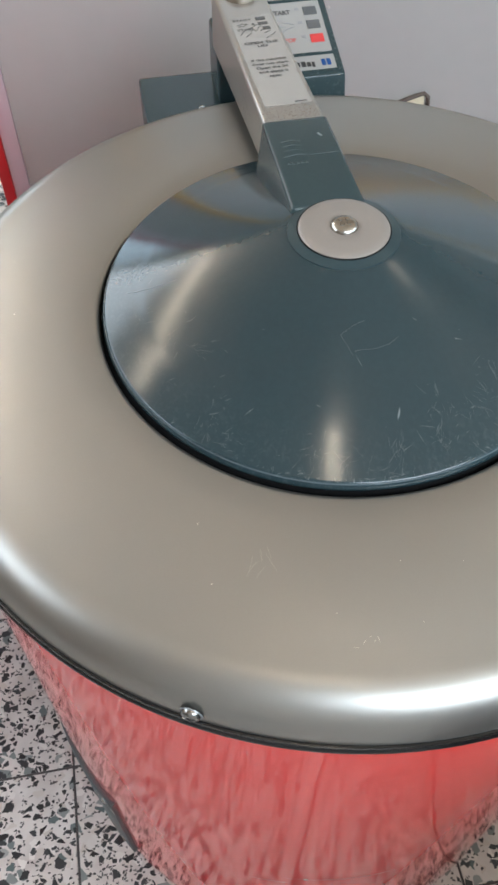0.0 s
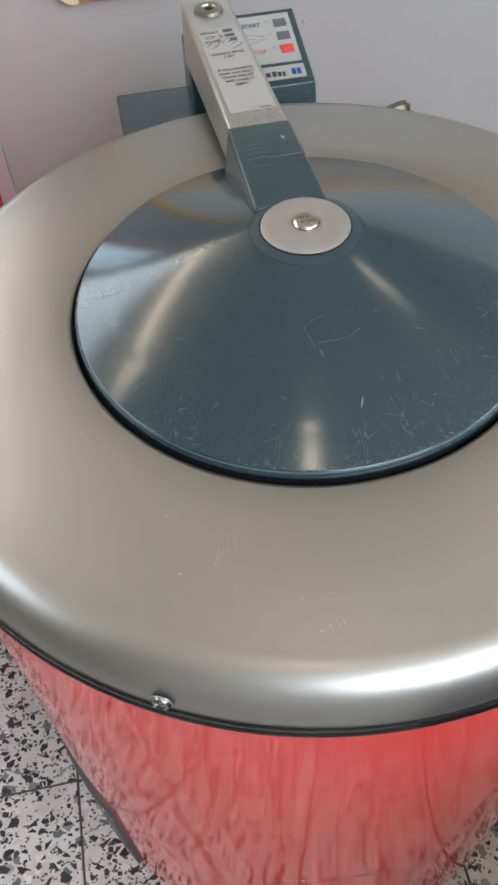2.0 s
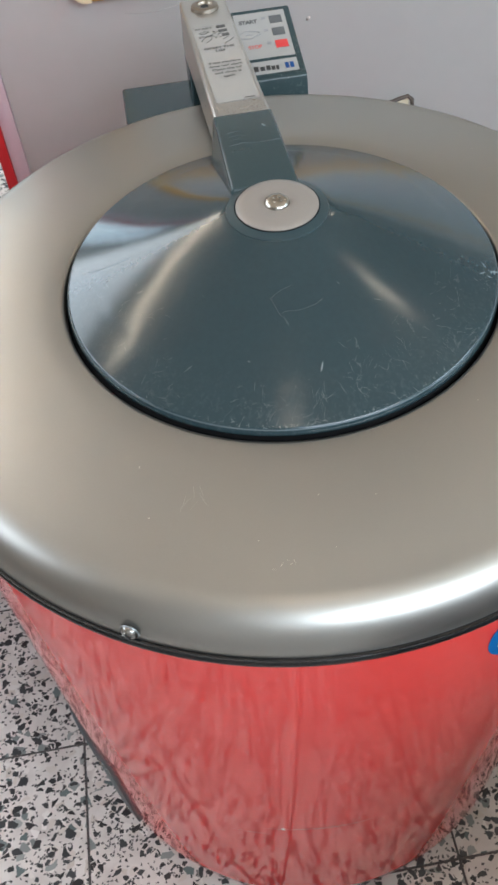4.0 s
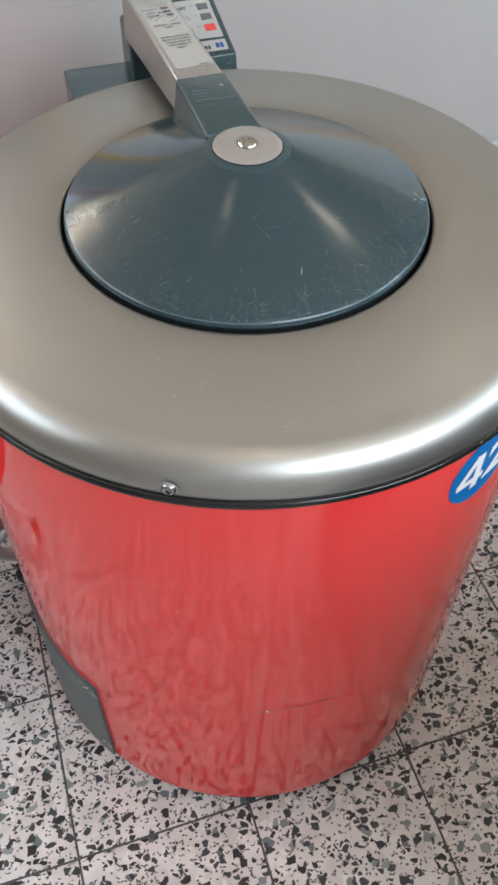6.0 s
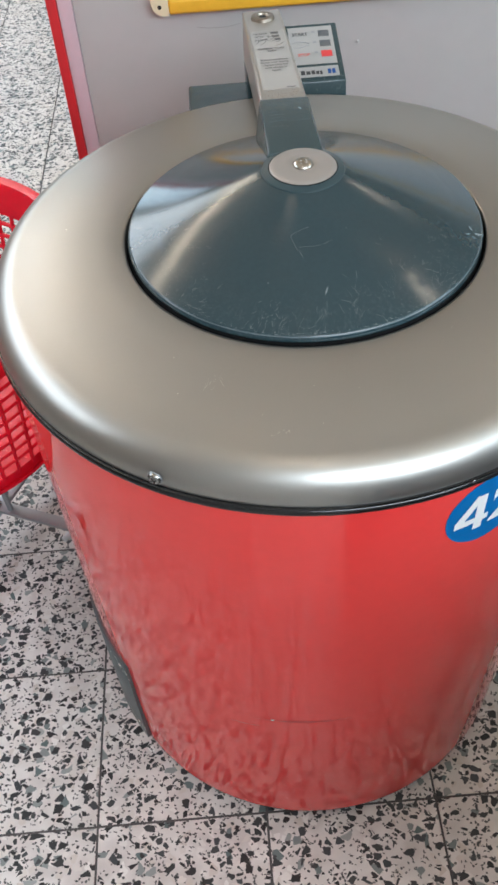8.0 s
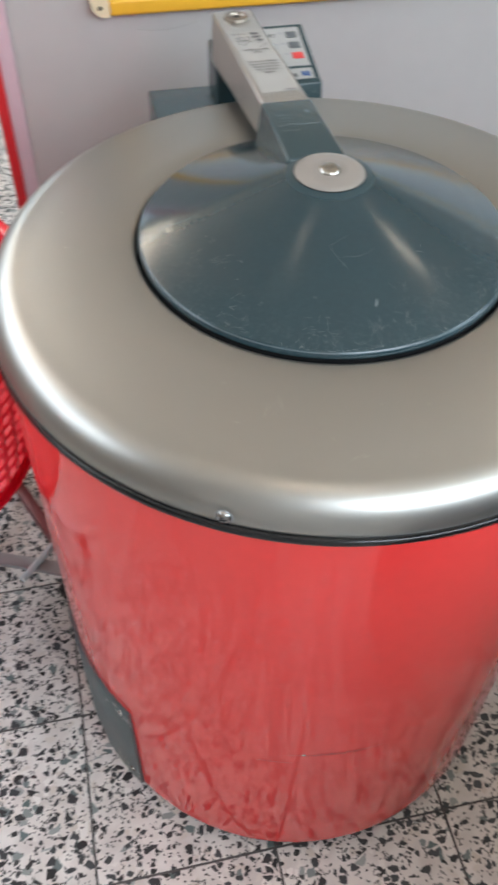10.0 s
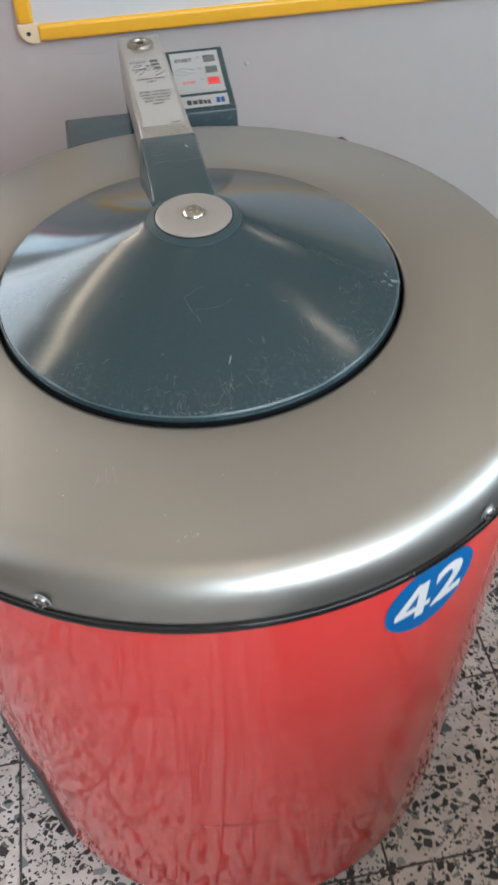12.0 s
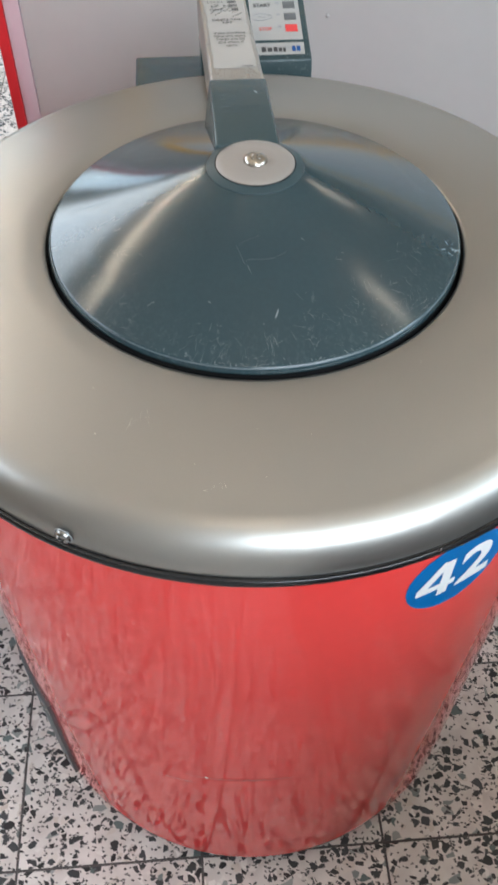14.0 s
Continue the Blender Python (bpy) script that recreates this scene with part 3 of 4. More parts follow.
label = part("instruction_label", on_arm(plate_bm(0.0395, 0.158, -0.001, -0.0225, 0.0001, 0.0003)), M_LABEL, arm, "printed instruction label")


def print_on(parent, place, items):
    for kind, x, y, a, b, mat in items:
        if kind == "bar":
            part("print_block", place(plate_bm(a, b, x, y, 0.0005, 0.0004)), mat, parent, smooth=0)
        else:
            bm = text_bm(kind, a, a * (0.045 if mat is M_REDPRINT or a > 0.008 else 0.030))
            part("lettering", place(moved(bm, Matrix.Translation((x, y, 0.0009)) @ Matrix.Diagonal((b, 1, 1, 1)))), mat, parent, smooth=0)


print_on(label, on_arm, [
    ("START", -0.0098, 0.0490, 0.0050, 1.2, M_PRINT), ("STOP", -0.0105, 0.0305, 0.0050, 1.2, M_PRINT),
    ("bar", 0.0075, 0.0500, 0.009, 0.0055, M_PRINT), ("bar", 0.0080, 0.0405, 0.009, 0.0050, M_PRINT), ("bar", 0.0095, 0.0310, 0.007, 0.0055, M_PRINT),
    ("bar", -0.0010, 0.0405, 0.0022, 0.0022, M_PRINT),
    ("OPEN THE", -0.001, 0.0045, 0.0056, 1.15, M_PRINT), ("LID", -0.001, -0.0020, 0.0056, 1.15, M_PRINT),
    ("If the machine", -0.001, -0.0265, 0.0052, 1.05, M_PRINT), ("does not start:", -0.001, -0.0335, 0.0052, 1.05, M_PRINT),
    ("Open the lid", -0.001, -0.0405, 0.0052, 1.05, M_PRINT), ("and close it", -0.001, -0.0475, 0.0052, 1.05, M_PRINT), ("again", -0.001, -0.0545, 0.0052, 1.05, M_PRINT),
    ("bar", 0.0100, -0.0985, 0.010, 0.0009, M_PRINT),
])


def strokes(lines, r, z):
    out = bmesh.new()
    for pts in lines:
        out = join(out, sweep([(x, y, z) for x, y in pts], r, 5))
    return out


# drawn pointing glove: curved strokes
part("drawing", on_arm(strokes([
    [(-0.016, 0.022), (-0.011, 0.030), (-0.004, 0.034), (0.003, 0.040)], [(-0.004, 0.034), (-0.001, 0.026), (0.003, 0.034), (0.006, 0.036)],
    [(0.003, 0.026), (0.008, 0.031), (0.012, 0.031)], [(0.006, 0.022), (0.012, 0.026)], [(-0.012, 0.017), (-0.006, 0.024), (-0.004, 0.030)],
    [(0.005, 0.012), (0.012, 0.017), (0.016, 0.022)],
    [(-0.016, 0.040), (-0.011, 0.043), (-0.006, 0.041), (-0.010, 0.038), (-0.015, 0.038)]], 0.00026, 0.0006)), M_PRINT, label)


def lathe_slot():
    return moved(lathe([(0.0, 0.0024), (0.0040, 0.0024), (0.0042, 0.0018)], 24), Matrix.Translation((-0.0015, 0.099, 0)))


# key lock at the end of the arm
lock = part("lock", on_arm(moved(lathe([(0.0, 0.0016), (0.0070, 0.0018), (0.0080, 0.0038), (0.0110, 0.0044), (0.0138, 0.0034), (0.0148, 0.0)], 40), Matrix.Translation((-0.0015, 0.099, 0)))), M_LOCK, arm, "chrome key lock")
part("key_slot", on_arm(lathe_slot()), M_DARK, lock)
# moulded ribs and line on the foot
for k in range(3):
    part("rib", sweep([(-0.0225, 0.110 - 0.0062 * k, 0.8727), (-0.014, 0.1115 - 0.0062 * k, 0.8728), (-0.0075, 0.1095 - 0.0062 * k, 0.8727)], 0.00030, 6), M_TEAL, foot)
part("rib", sweep([(-0.024, 0.090, 0.8730), (-0.012, 0.0925, 0.8731), (-0.004, 0.090, 0.8731), (0.020, 0.0905, 0.8731)], 0.00028, 6), M_TEAL, foot)
for k, (x, w) in enumerate(((-0.0215, 0.0022), (-0.0180, 0.0026), (-0.0142, 0.0022), (-0.0108, 0.0026), (-0.0075, 0.0020))):
    part("moulded_word", rbox(x - w / 2, x + w / 2, 0.0800, 0.0832, 0.8726, 0.87345, 0.0003, 1), M_TEAL, foot)
part("rib", sweep([(0.0085, 0.117, 0.8726), (0.0105, 0.113, 0.8727)], 0.0008, 6), M_SCRATCH, foot)

# ---- rear housing, hinge column and control box
rear = part("rear_housing", rbox(-0.113, 0.0925, 0.285, 0.444, 0.006, 0.748, 0.004, 3), M_TEAL, machine, "dark teal rear housing")
part("housing_screw", moved(screw_bm(0.0042, 0.003), Matrix.Translation((-0.052, 0.369, 0.748))), M_STEEL, rear)
part("hinge_column", rbox(-0.0335, 0.012, 0.372, 0.432, 0.7485, 0.815, 0.006, 4), M_TEAL, machine, "dark teal hinge column")
box = part("control_box", hull([(0.0195, 0.323, 0.7485), (0.0925, 0.323, 0.7485), (0.0925, 0.444, 0.7485), (0.0195, 0.444, 0.7485),
                                (0.0195, 0.3345, 0.7930), (0.0925, 0.3345, 0.7930), (0.0925, 0.4435, 0.8195), (0.0195, 0.4435, 0.8195)], CUBE, 0.0022, 3), M_TEAL, machine, "dark teal sloping control box")
SLOPE = math.atan2(0.0265, 0.109)
FACE_M = Matrix.Translation((0.056, 0.389, 0.80625)) @ Matrix.Rotation(SLOPE, 4, 'X')


def on_face(bm):
    return moved(bm, FACE_M)


face = part("faceplate", on_face(plate_bm(0.0645, 0.1040, 0, 0, 0.0001, 0.0003)), M_TEAL, box, "printed control panel")
part("panel_field", on_face(plate_bm(0.0585, 0.0735, 0, 0.0125, 0.0004, 0.0002)), M_PANEL, face, smooth=0)
part("panel_field", on_face(plate_bm(0.0585, 0.0195, 0, -0.0388, 0.0004, 0.0002)), M_PANEL, face, smooth=0)
for y, mat, lab in ((0.0345, M_KEY, "dark grey push button"), (0.0145, M_KEY, "dark grey push button"), (-0.0055, M_REDINK, "red stop button")):
    part("button", on_face(rbox(0.0105, 0.0245, y - 0.0058, y + 0.0058, 0.0005, 0.0014, 0.0004)), mat, face, lab)
print_on(face, on_face, [
    ("START", -0.0140, 0.0345, 0.0082, 0.86, M_GREYPRINT), ("STOP", -0.0125, -0.0060, 0.0072, 0.88, M_REDPRINT),
    ("bar", 0.0040, 0.0385, 0.0045, 0.0034, M_GREYINK), ("bar", 0.0040, 0.0185, 0.0045, 0.0034, M_GREYINK), ("bar", 0.0040, -0.0015, 0.0045, 0.0034, M_GREYINK),
    ("bar", 0.0230, -0.0245, 0.010, 0.0012, M_GREYINK),
    ("bar", -0.0175, -0.0400, 0.0050, 0.0078, M_INK), ("bar", -0.0105, -0.0405, 0.0050, 0.0060, M_INK), ("bar", -0.0040, -0.0400, 0.0045, 0.0070, M_INK), ("bar", 0.0015, -0.0408, 0.0040, 0.0058, M_INK), ("bar", 0.0062, -0.0412, 0.0030, 0.0066, M_INK),
    ("bar", 0.0170, -0.0395, 0.0042, 0.0085, M_BLUEPRINT), ("bar", 0.0225, -0.0395, 0.0042, 0.0085, M_BLUEPRINT),
])
part("drawing", on_face(strokes([
    [(-0.026, 0.017), (-0.018, 0.021), (-0.010, 0.019), (-0.003, 0.016)], [(-0.026, 0.010), (-0.016, 0.008), (-0.008, 0.012), (-0.003, 0.013)], [(-0.020, 0.015), (-0.012, 0.014)]], 0.0004, 0.0009)), M_GREYINK, face)

# ---- number sticker, seam and marks on the drum
disc = bmesh.new()
rim = []
for ring_r in (0.0, 0.015, 0.030, 0.0455):
    rim.append([disc.verts.new((ring_r * math.cos(2 * math.pi * k / 48), ring_r * math.sin(2 * math.pi * k / 48), 0)) for k in range(48)] if ring_r else [disc.verts.new((0, 0, 0))])
for k in range(48):
    disc.faces.new((rim[0][0], rim[1][k], rim[1][(k + 1) % 48]))
    for j in (1, 2):
        disc.faces.new((rim[j][k], rim[j + 1][k], rim[j + 1][(k + 1) % 48], rim[j][(k + 1) % 48]))
sticker = part("number_sticker", on_drum(disc, -65.3, 0.7030, DRUM_R + 0.0005), M_BLUE, machine, "round blue sticker with the white number 42")
two = text_bm("2", 0.066, 0.0022)
bmesh.ops.subdivide_edges(two, edges=two.edges, cuts=2)
moved(two, Matrix.Translation((0.0172, 0, 0)))


def stroke(x0, y0, x1, y1, w, h, n=7):
    """A flat bar from one point to another, cut into short pieces so that it can bend."""
    bm = bmesh.new()
    ln = math.hypot(x1 - x0, y1 - y0)
    nx, ny = -(y1 - y0) / ln * w / 2, (x1 - x0) / ln * w / 2
    rows = []
    for k in range(n + 1):
        x, y = x0 + (x1 - x0) * k / n, y0 + (y1 - y0) * k / n
        rows.append((bm.verts.new((x + nx, y + ny, h)), bm.verts.new((x - nx, y - ny, h))))
    for k in range(n):
        bm.faces.new((rows[k][0], rows[k + 1][0], rows[k + 1][1], rows[k][1]))
    return bm


four = join(stroke(-0.0335, -0.0085, -0.0135, 0.0235, 0.0085, 0.0), stroke(-0.0365, -0.0095, -0.0015, -0.0095, 0.0080, 0.0001), stroke(-0.0115, -0.0235, -0.0115, 0.0245, 0.0092, 0.0002))
numb = join(four, two)
part("number", on_drum(numb, -65.3, 0.7030, DRUM_R + 0.0010), M_WHITE, sticker, "white printed number 42", smooth=0)
for z, x0, x1 in ((0.341, -0.055, 0.045), (0.3435, -0.02, 0.062), (0.320, -0.085, -0.045)):
    part("scuff_line", on_drum(strip_bm(x0, x1, 0.0005), -97.0, z, DRUM_R + 0.0003, 2.0), M_DARKRED, machine)
chip = bmesh.new()
rng = random.Random(31)
outline = [chip.verts.new((0.0105 * math.cos(k * math.pi / 6) * rng.uniform(0.6, 1.15), 0.0045 * math.sin(k * math.pi / 6) * rng.uniform(0.6, 1.2), 0)) for k in range(12)]
chip.faces.new(outline)
part("paint_chip", on_drum(chip, -119.0, 0.0270, DRUM_R + 0.0001), M_TEAL, machine, "chipped paint at the drum's foot")
part("edge_nick", moved(rbox(-0.0016, 0.0016, -0.0007, 0.0007, 0.0, 0.0008, 0.0002, 1), radial(-71.0, 0.3224, 0.7622)), M_STEEL, machine, "small bright nick in the edging")
part("paint_chip", on_drum(plate_bm(0.0035, 0.0022), -102.8, 0.341, DRUM_R + 0.0002), M_SCUFF, machine)


def marks(n, seed, place, size, width, mat, name, parent, label):
    """Fine scratches: short flat slivers lying on a surface."""
    rng = random.Random(seed)
    bm = bmesh.new()
    for _ in range(n):
        (cx_, cy_), ln, ang, w = place(rng), rng.uniform(*size), rng.uniform(0, math.pi), rng.uniform(*width)
        dx, dy = math.cos(ang), math.sin(ang)
        bend = rng.uniform(-0.15, 0.15)
        pts = []
        for k in range(4):
            s = (k / 3 - 0.5) * ln
            o = bend * s * s / ln
            pts.append((cx_ + dx * s - dy * o, cy_ + dy * s + dx * o, w * (0.25 if k in (0, 3) else 1.0)))
        rows = []
        for x, y, ww in pts:
            rows.append([bm.verts.new((x - dy * ww, y + dx * ww, surface(x - dy * ww, y + dx * ww) + 0.00012)), bm.verts.new((x + dy * ww, y - dx * ww, surface(x + dy * ww, y - dx * ww) + 0.00012))])
        for k in range(3):
            bm.faces.new((rows[k][0], rows[k][1], rows[k + 1][1], rows[k + 1][0]))
    return tagged(part(name, bm, mat, parent, label), kind="stuff")


def surface(x, y):
    r = math.hypot(x, y)
    return lid_z(r) if r < 0.176 else float(np.interp(r, [p[0] for p in RING], [p[1] for p in RING])) + 0.0001


KNOTS = [(random.Random(70 + k).gauss(-80, 48), 0.172 - abs(random.Random(170 + k).gauss(0, 0.020))) for k in range(46)]


def front_band(rng):
    a, r = KNOTS[rng.randrange(len(KNOTS))]
    a, r = radians(a + rng.gauss(0, 3.0)), min(0.1735, r + rng.gauss(0, 0.004))
    return r * math.cos(a), r * math.sin(a)


def lip(rng):
    a, r = radians(rng.gauss(-80, 40)), rng.uniform(0.1715, 0.1745)
    return r * math.cos(a), r * math.sin(a)


def anywhere(rng):
    a, r = rng.uniform(0, 2 * math.pi), 0.05 + 0.12 * math.sqrt(rng.random())
    return r * math.cos(a), r * math.sin(a)


marks(380, 3, front_band, (0.0008, 0.0105), (0.00002, 0.00006), M_SCRATCH, "scratch_wear", lid, "fine pale scratches")
marks(130, 4, lip, (0.0005, 0.004), (0.00004, 0.00012), M_SCRATCH, "scratch_wear", lid, "pale wear along the lid's edge")
marks(60, 5, anywhere, (0.001, 0.009), (0.00005, 0.00012), M_SCRATCH, "scratch_wear", lid, "fine pale scratches")
marks(1, 9, lambda g: (0.006, -0.135), (0.0075, 0.0076), (0.0005, 0.0006), M_SCRATCH, "scratch", lid, "pale nick")
marks(7, 12, lambda g: (0.158 + g.gauss(0, 0.004), -0.055 + g.gauss(0, 0.006)), (0.004, 0.008), (0.0005, 0.0009), M_SCRATCH, "scratch_wear", lid, "pale worn patch")
marks(6, 21, lambda g: (-0.102 + g.gauss(0, 0.006), -0.212 + g.gauss(0, 0.004)), (0.004, 0.015), (0.00004, 0.00010), M_SCUFF, "scratch_wear", top_ring, "fine pale scratches")
marks(11, 24, lambda g: ((lambda a, r: (r * math.cos(a), r * math.sin(a)))(g.uniform(0, 6.28), g.uniform(0.19, 0.27))), (0.0006, 0.0016), (0.0002, 0.0004), M_SCUFF, "speckling", top_ring, "scattered pale specks")
marks(5, 22, lambda g: (-0.047 + g.gauss(0, 0.004), -0.266 + g.gauss(0, 0.004)), (0.0015, 0.004), (0.00006, 0.00014), M_SCUFF, "scratch_wear", top_ring, "pale scuff")


# one long scratch towards the lid's rim
part("scratch", sweep([(x, y, surface(x, y)) for x, y in ((-0.156, 0.0185), (-0.150, 0.0155), (-0.143, 0.0135), (-0.136, 0.011), (-0.128, 0.0108), (-0.119, 0.009))], 0.00022, 4), M_SCRATCH, lid, "long pale scratch")


# moulded arrow outline on the lid
def on_lid(pts):
    return [(x, y, lid_z(math.hypot(x, y)) + 0.00005) for x, y in pts]


part("arrow_outline", join(sweep(on_lid([(-0.003, -0.0735), (-0.011, -0.0755), (-0.0205, -0.080), (-0.0155, -0.0945), (-0.0125, -0.0915)]), 0.00009, 4), sweep(on_lid([(-0.0125, -0.0915), (0.0, -0.0925), (0.010, -0.0905), (0.017, -0.0865)]), 0.00009, 4)), M_WORN, lid)

# ---------------------------------------------------------------- on the partition
BY = WALL_Y - 0.0005
board = thing("whiteboard", "white board in a yellow frame with beige corner caps", "whiteboard")
bx0, bx1, bz0, bz1, bw = -0.164, 1.50, 0.7535, 1.08, 0.0225
part("writing_surface", rbox(bx0 + 0.012, bx1 - 0.012, BY - 0.009, BY - 0.001, bz0 + 0.012, bz1 - 0.012, 0), M_BOARD, board, "glossy white writing surface")


def bar_profile(x0, x1, z0, z1):
    return rbox(x0, x1, BY - 0.017, BY - 0.0005, z0, z1, 0.005, 3)


part("frame_bar", bar_profile(bx0 + 0.026, bx1 - 0.026, bz0, bz0 + bw), M_YELLOW, board, "yellow plastic frame bar")
part("frame_bar", bar_profile(bx0 + 0.026, bx1 - 0.026, bz1 - bw, bz1), M_YELLOW, board, "yellow plastic frame bar")
part("frame_bar", bar_profile(bx0, bx0 + bw, bz0 + 0.026, bz1 - 0.026), M_YELLOW, board, "yellow plastic frame bar")
part("frame_bar", bar_profile(bx1 - bw, bx1, bz0 + 0.026, bz1 - 0.026), M_YELLOW, board, "yellow plastic frame bar")


def corner_bm(x, z, sx, sz):
    """A rounded corner cap: quarter round on the outside, hollow at the fixing hole."""
    pts = []
    for k in range(9):
        a = radians(180 + 90 * k / 8)
        pts.append((0.020 + 0.0205 * math.cos(a), 0.020 + 0.0205 * math.sin(a)))
    pts += [(0.0265, -0.0005), (0.0265, 0.0230), (0.0230, 0.0265), (-0.0005, 0.0265)]
    bm = bmesh.new()
    f = [bm.verts.new((x + sx * a, BY - 0.0178, z + sz * b)) for a, b in pts]
    g = [bm.verts.new((x + sx * a, BY - 0.0005, z + sz * b)) for a, b in pts]
    bm.faces.new(f)
    bm.faces.new(g)
    for k in range(len(pts)):
        bm.faces.new((f[k], f[(k + 1) % len(pts)], g[(k + 1) % len(pts)], g[k]))
    bmesh.ops.recalc_face_normals(bm, faces=bm.faces)
    return bm


for x, z, sx, sz in ((bx0, bz0, 1, 1), (bx1, bz0, -1, 1), (bx0, bz1, 1, -1), (bx1, bz1, -1, -1)):
    cc = part("corner_cap", corner_bm(x, z, sx, sz), M_BEIGE, board, "beige plastic corner cap")
    # near-black disc on the cap stands in for the shade inside the fixing hole
    part("hole_shade", moved(lathe([(0, 0.0), (0.0024, 0.0), (0.0032, 0.0006)], 16), Matrix.Translation((x + sx * 0.0125, BY - 0.0180, z + sz * 0.0135)) @ Matrix.Rotation(radians(90), 4, 'X')), M_DARK, cc)

wall_screw = tagged(part("wall_screw", moved(screw_bm(0.0030, 0.002), Matrix.Translation((0.1665, WALL_Y, 0.6825)) @ Matrix.Rotation(radians(90), 4, 'X')), M_WALL), "small painted screw head in the white partition", "screw")

# faint rub mark on the partition
part("rub_mark", sweep([(-0.096, WALL_Y - 0.0001, 0.7255), (-0.074, WALL_Y - 0.0001, 0.7222), (-0.047, WALL_Y - 0.0001, 0.7222), (-0.022, WALL_Y - 0.0001, 0.7265), (-0.006, WALL_Y - 0.0001, 0.731)], 0.0004, 5), M_RUB, partition, "faint grey rub mark")

# vent grille low on the partition
vent = thing("vent_grille", "pale grey louvred vent grille in the partition", "vent")
vx0, vx1, vz0, vz1 = 0.66, 1.06, 0.262, 0.356
part("backing", rbox(vx0 + 0.012, vx1 - 0.012, WALL_Y - 0.003, WALL_Y - 0.0005, vz0 + 0.012, vz1 - 0.012, 0), M_DARK, vent)
for a in ((vx0, vx1, vz0, vz0 + 0.012), (vx0, vx1, vz1 - 0.014, vz1), (vx0, vx0 + 0.012, vz0 + 0.012, vz1 - 0.014), (vx1 - 0.012, vx1, vz0 + 0.012, vz1 - 0.014)):
    part("frame_bar", rbox(a[0], a[1], WALL_Y - 0.012, WALL_Y - 0.0005, a[2], a[3], 0.0015), M_VENT, vent)
for k in range(5):
    z = vz0 + 0.019 + k * 0.0128
    part("slat", hull([(vx0 + 0.012, WALL_Y - 0.011, z), (vx1 - 0.012, WALL_Y - 0.011, z), (vx1 - 0.012, WALL_Y - 0.003, z + 0.005), (vx0 + 0.012, WALL_Y - 0.003, z + 0.005),
                       (vx0 + 0.012, WALL_Y - 0.011, z + 0.004), (vx1 - 0.012, WALL_Y - 0.011, z + 0.004), (vx1 - 0.012, WALL_Y - 0.003, z + 0.009), (vx0 + 0.012, WALL_Y - 0.003, z + 0.009)], CUBE, 0.0006, 1), M_VENT, vent)
for k in range(5):
    x = vx0 + 0.05 + k * 0.075
    part("mullion", rbox(x, x + 0.009, WALL_Y - 0.0125, WALL_Y - 0.003, vz0 + 0.012, vz1 - 0.014, 0.001), M_VENT, vent)

# cream hook on the partition; a dark brown rod round it paints its shadow
hook = thing("wall_hook", "small cream plastic hook with a painted shadow edge on the partition", "hook")
part("back_plate", hull([(0.262, WALL_Y - 0.0005, 0.500), (0.328, WALL_Y - 0.0005, 0.500), (0.328, WALL_Y - 0.0005, 0.540), (0.262, WALL_Y - 0.0005, 0.524),
                         (0.262, WALL_Y - 0.008, 0.500), (0.328, WALL_Y - 0.008, 0.500), (0.328, WALL_Y - 0.008, 0.540), (0.262, WALL_Y - 0.008, 0.524)], CUBE, 0.0025, 2), M_CREAM, hook)
part("worn_or_shaded_edge", sweep([(0.256, WALL_Y - 0.008, 0.523), (0.285, WALL_Y - 0.009, 0.532), (0.312, WALL_Y - 0.009, 0.5405), (0.325, WALL_Y - 0.009, 0.543), (0.3325, WALL_Y - 0.009, 0.536), (0.334, WALL_Y - 0.008, 0.520), (0.333, WALL_Y - 0.007, 0.500)], 0.0032, 8), M_EDGESHADE, hook, "dark brown edge standing in for the hook's shadow")

# ---------------------------------------------------------------- laundry trolley with its red basket
BX, BYC = -0.566, 0.266
basket = thing("laundry_basket", "round red plastic laundry basket with a lattice wall", "basket")
B0, B1, ZB, ZT = 0.224, 0.258, 0.335, 0.600


def b_at(a, s, dr=0.0):
    r = B0 + (B1 - B0) * s + dr
    return (BX + r * math.cos(a), BYC + r * math.sin(a), ZB + (ZT - ZB) * s)


def band(s0, s1, thick=0.003):
    r0, r1 = B0 + (B1 - B0) * s0, B0 + (B1 - B0) * s1
    z0, z1 = ZB + (ZT - ZB) * s0, ZB + (ZT - ZB) * s1
    return moved(lathe([(r0, z0), (r1, z1), (r1 - thick, z1), (r0 - thick, z0)], 72, closed=True), Matrix.Translation((BX, BYC, 0)))


part("rim", moved(lathe([(0.247, 0.560), (0.253, 0.590), (0.256, 0.601), (0.262, 0.604), (0.271, 0.602), (0.275, 0.594), (0.274, 0.584), (0.270, 0.583), (0.269, 0.592), (0.262, 0.596), (0.258, 0.585), (0.252, 0.560)], 96, closed=True), Matrix.Translation((BX, BYC, 0))), M_BASKET, basket, "smooth rolled red rim")
part("upper_band", band(0.80, 0.96), M_BASKET, basket)
part("lower_band", band(0.0, 0.08), M_BASKET, basket)
lattice = bmesh.new()
N = 54
for k in range(N):
    a = 2 * math.pi * k / N
    lattice = join(lattice, sweep([b_at(a, 0.05, -0.0015), b_at(a, 0.45, -0.0015), b_at(a, 0.82, -0.0015)], 0.0033, 6))
part("wall_ribs", lattice, M_BASKET, basket)
for s in [0.08 + 0.74 * k / 9 for k in range(1, 9)]:
    part("hoop", sweep([b_at(2 * math.pi * k / 48, s, -0.0015) for k in range(48)], 0.0036, 6, True), M_BASKET, basket)
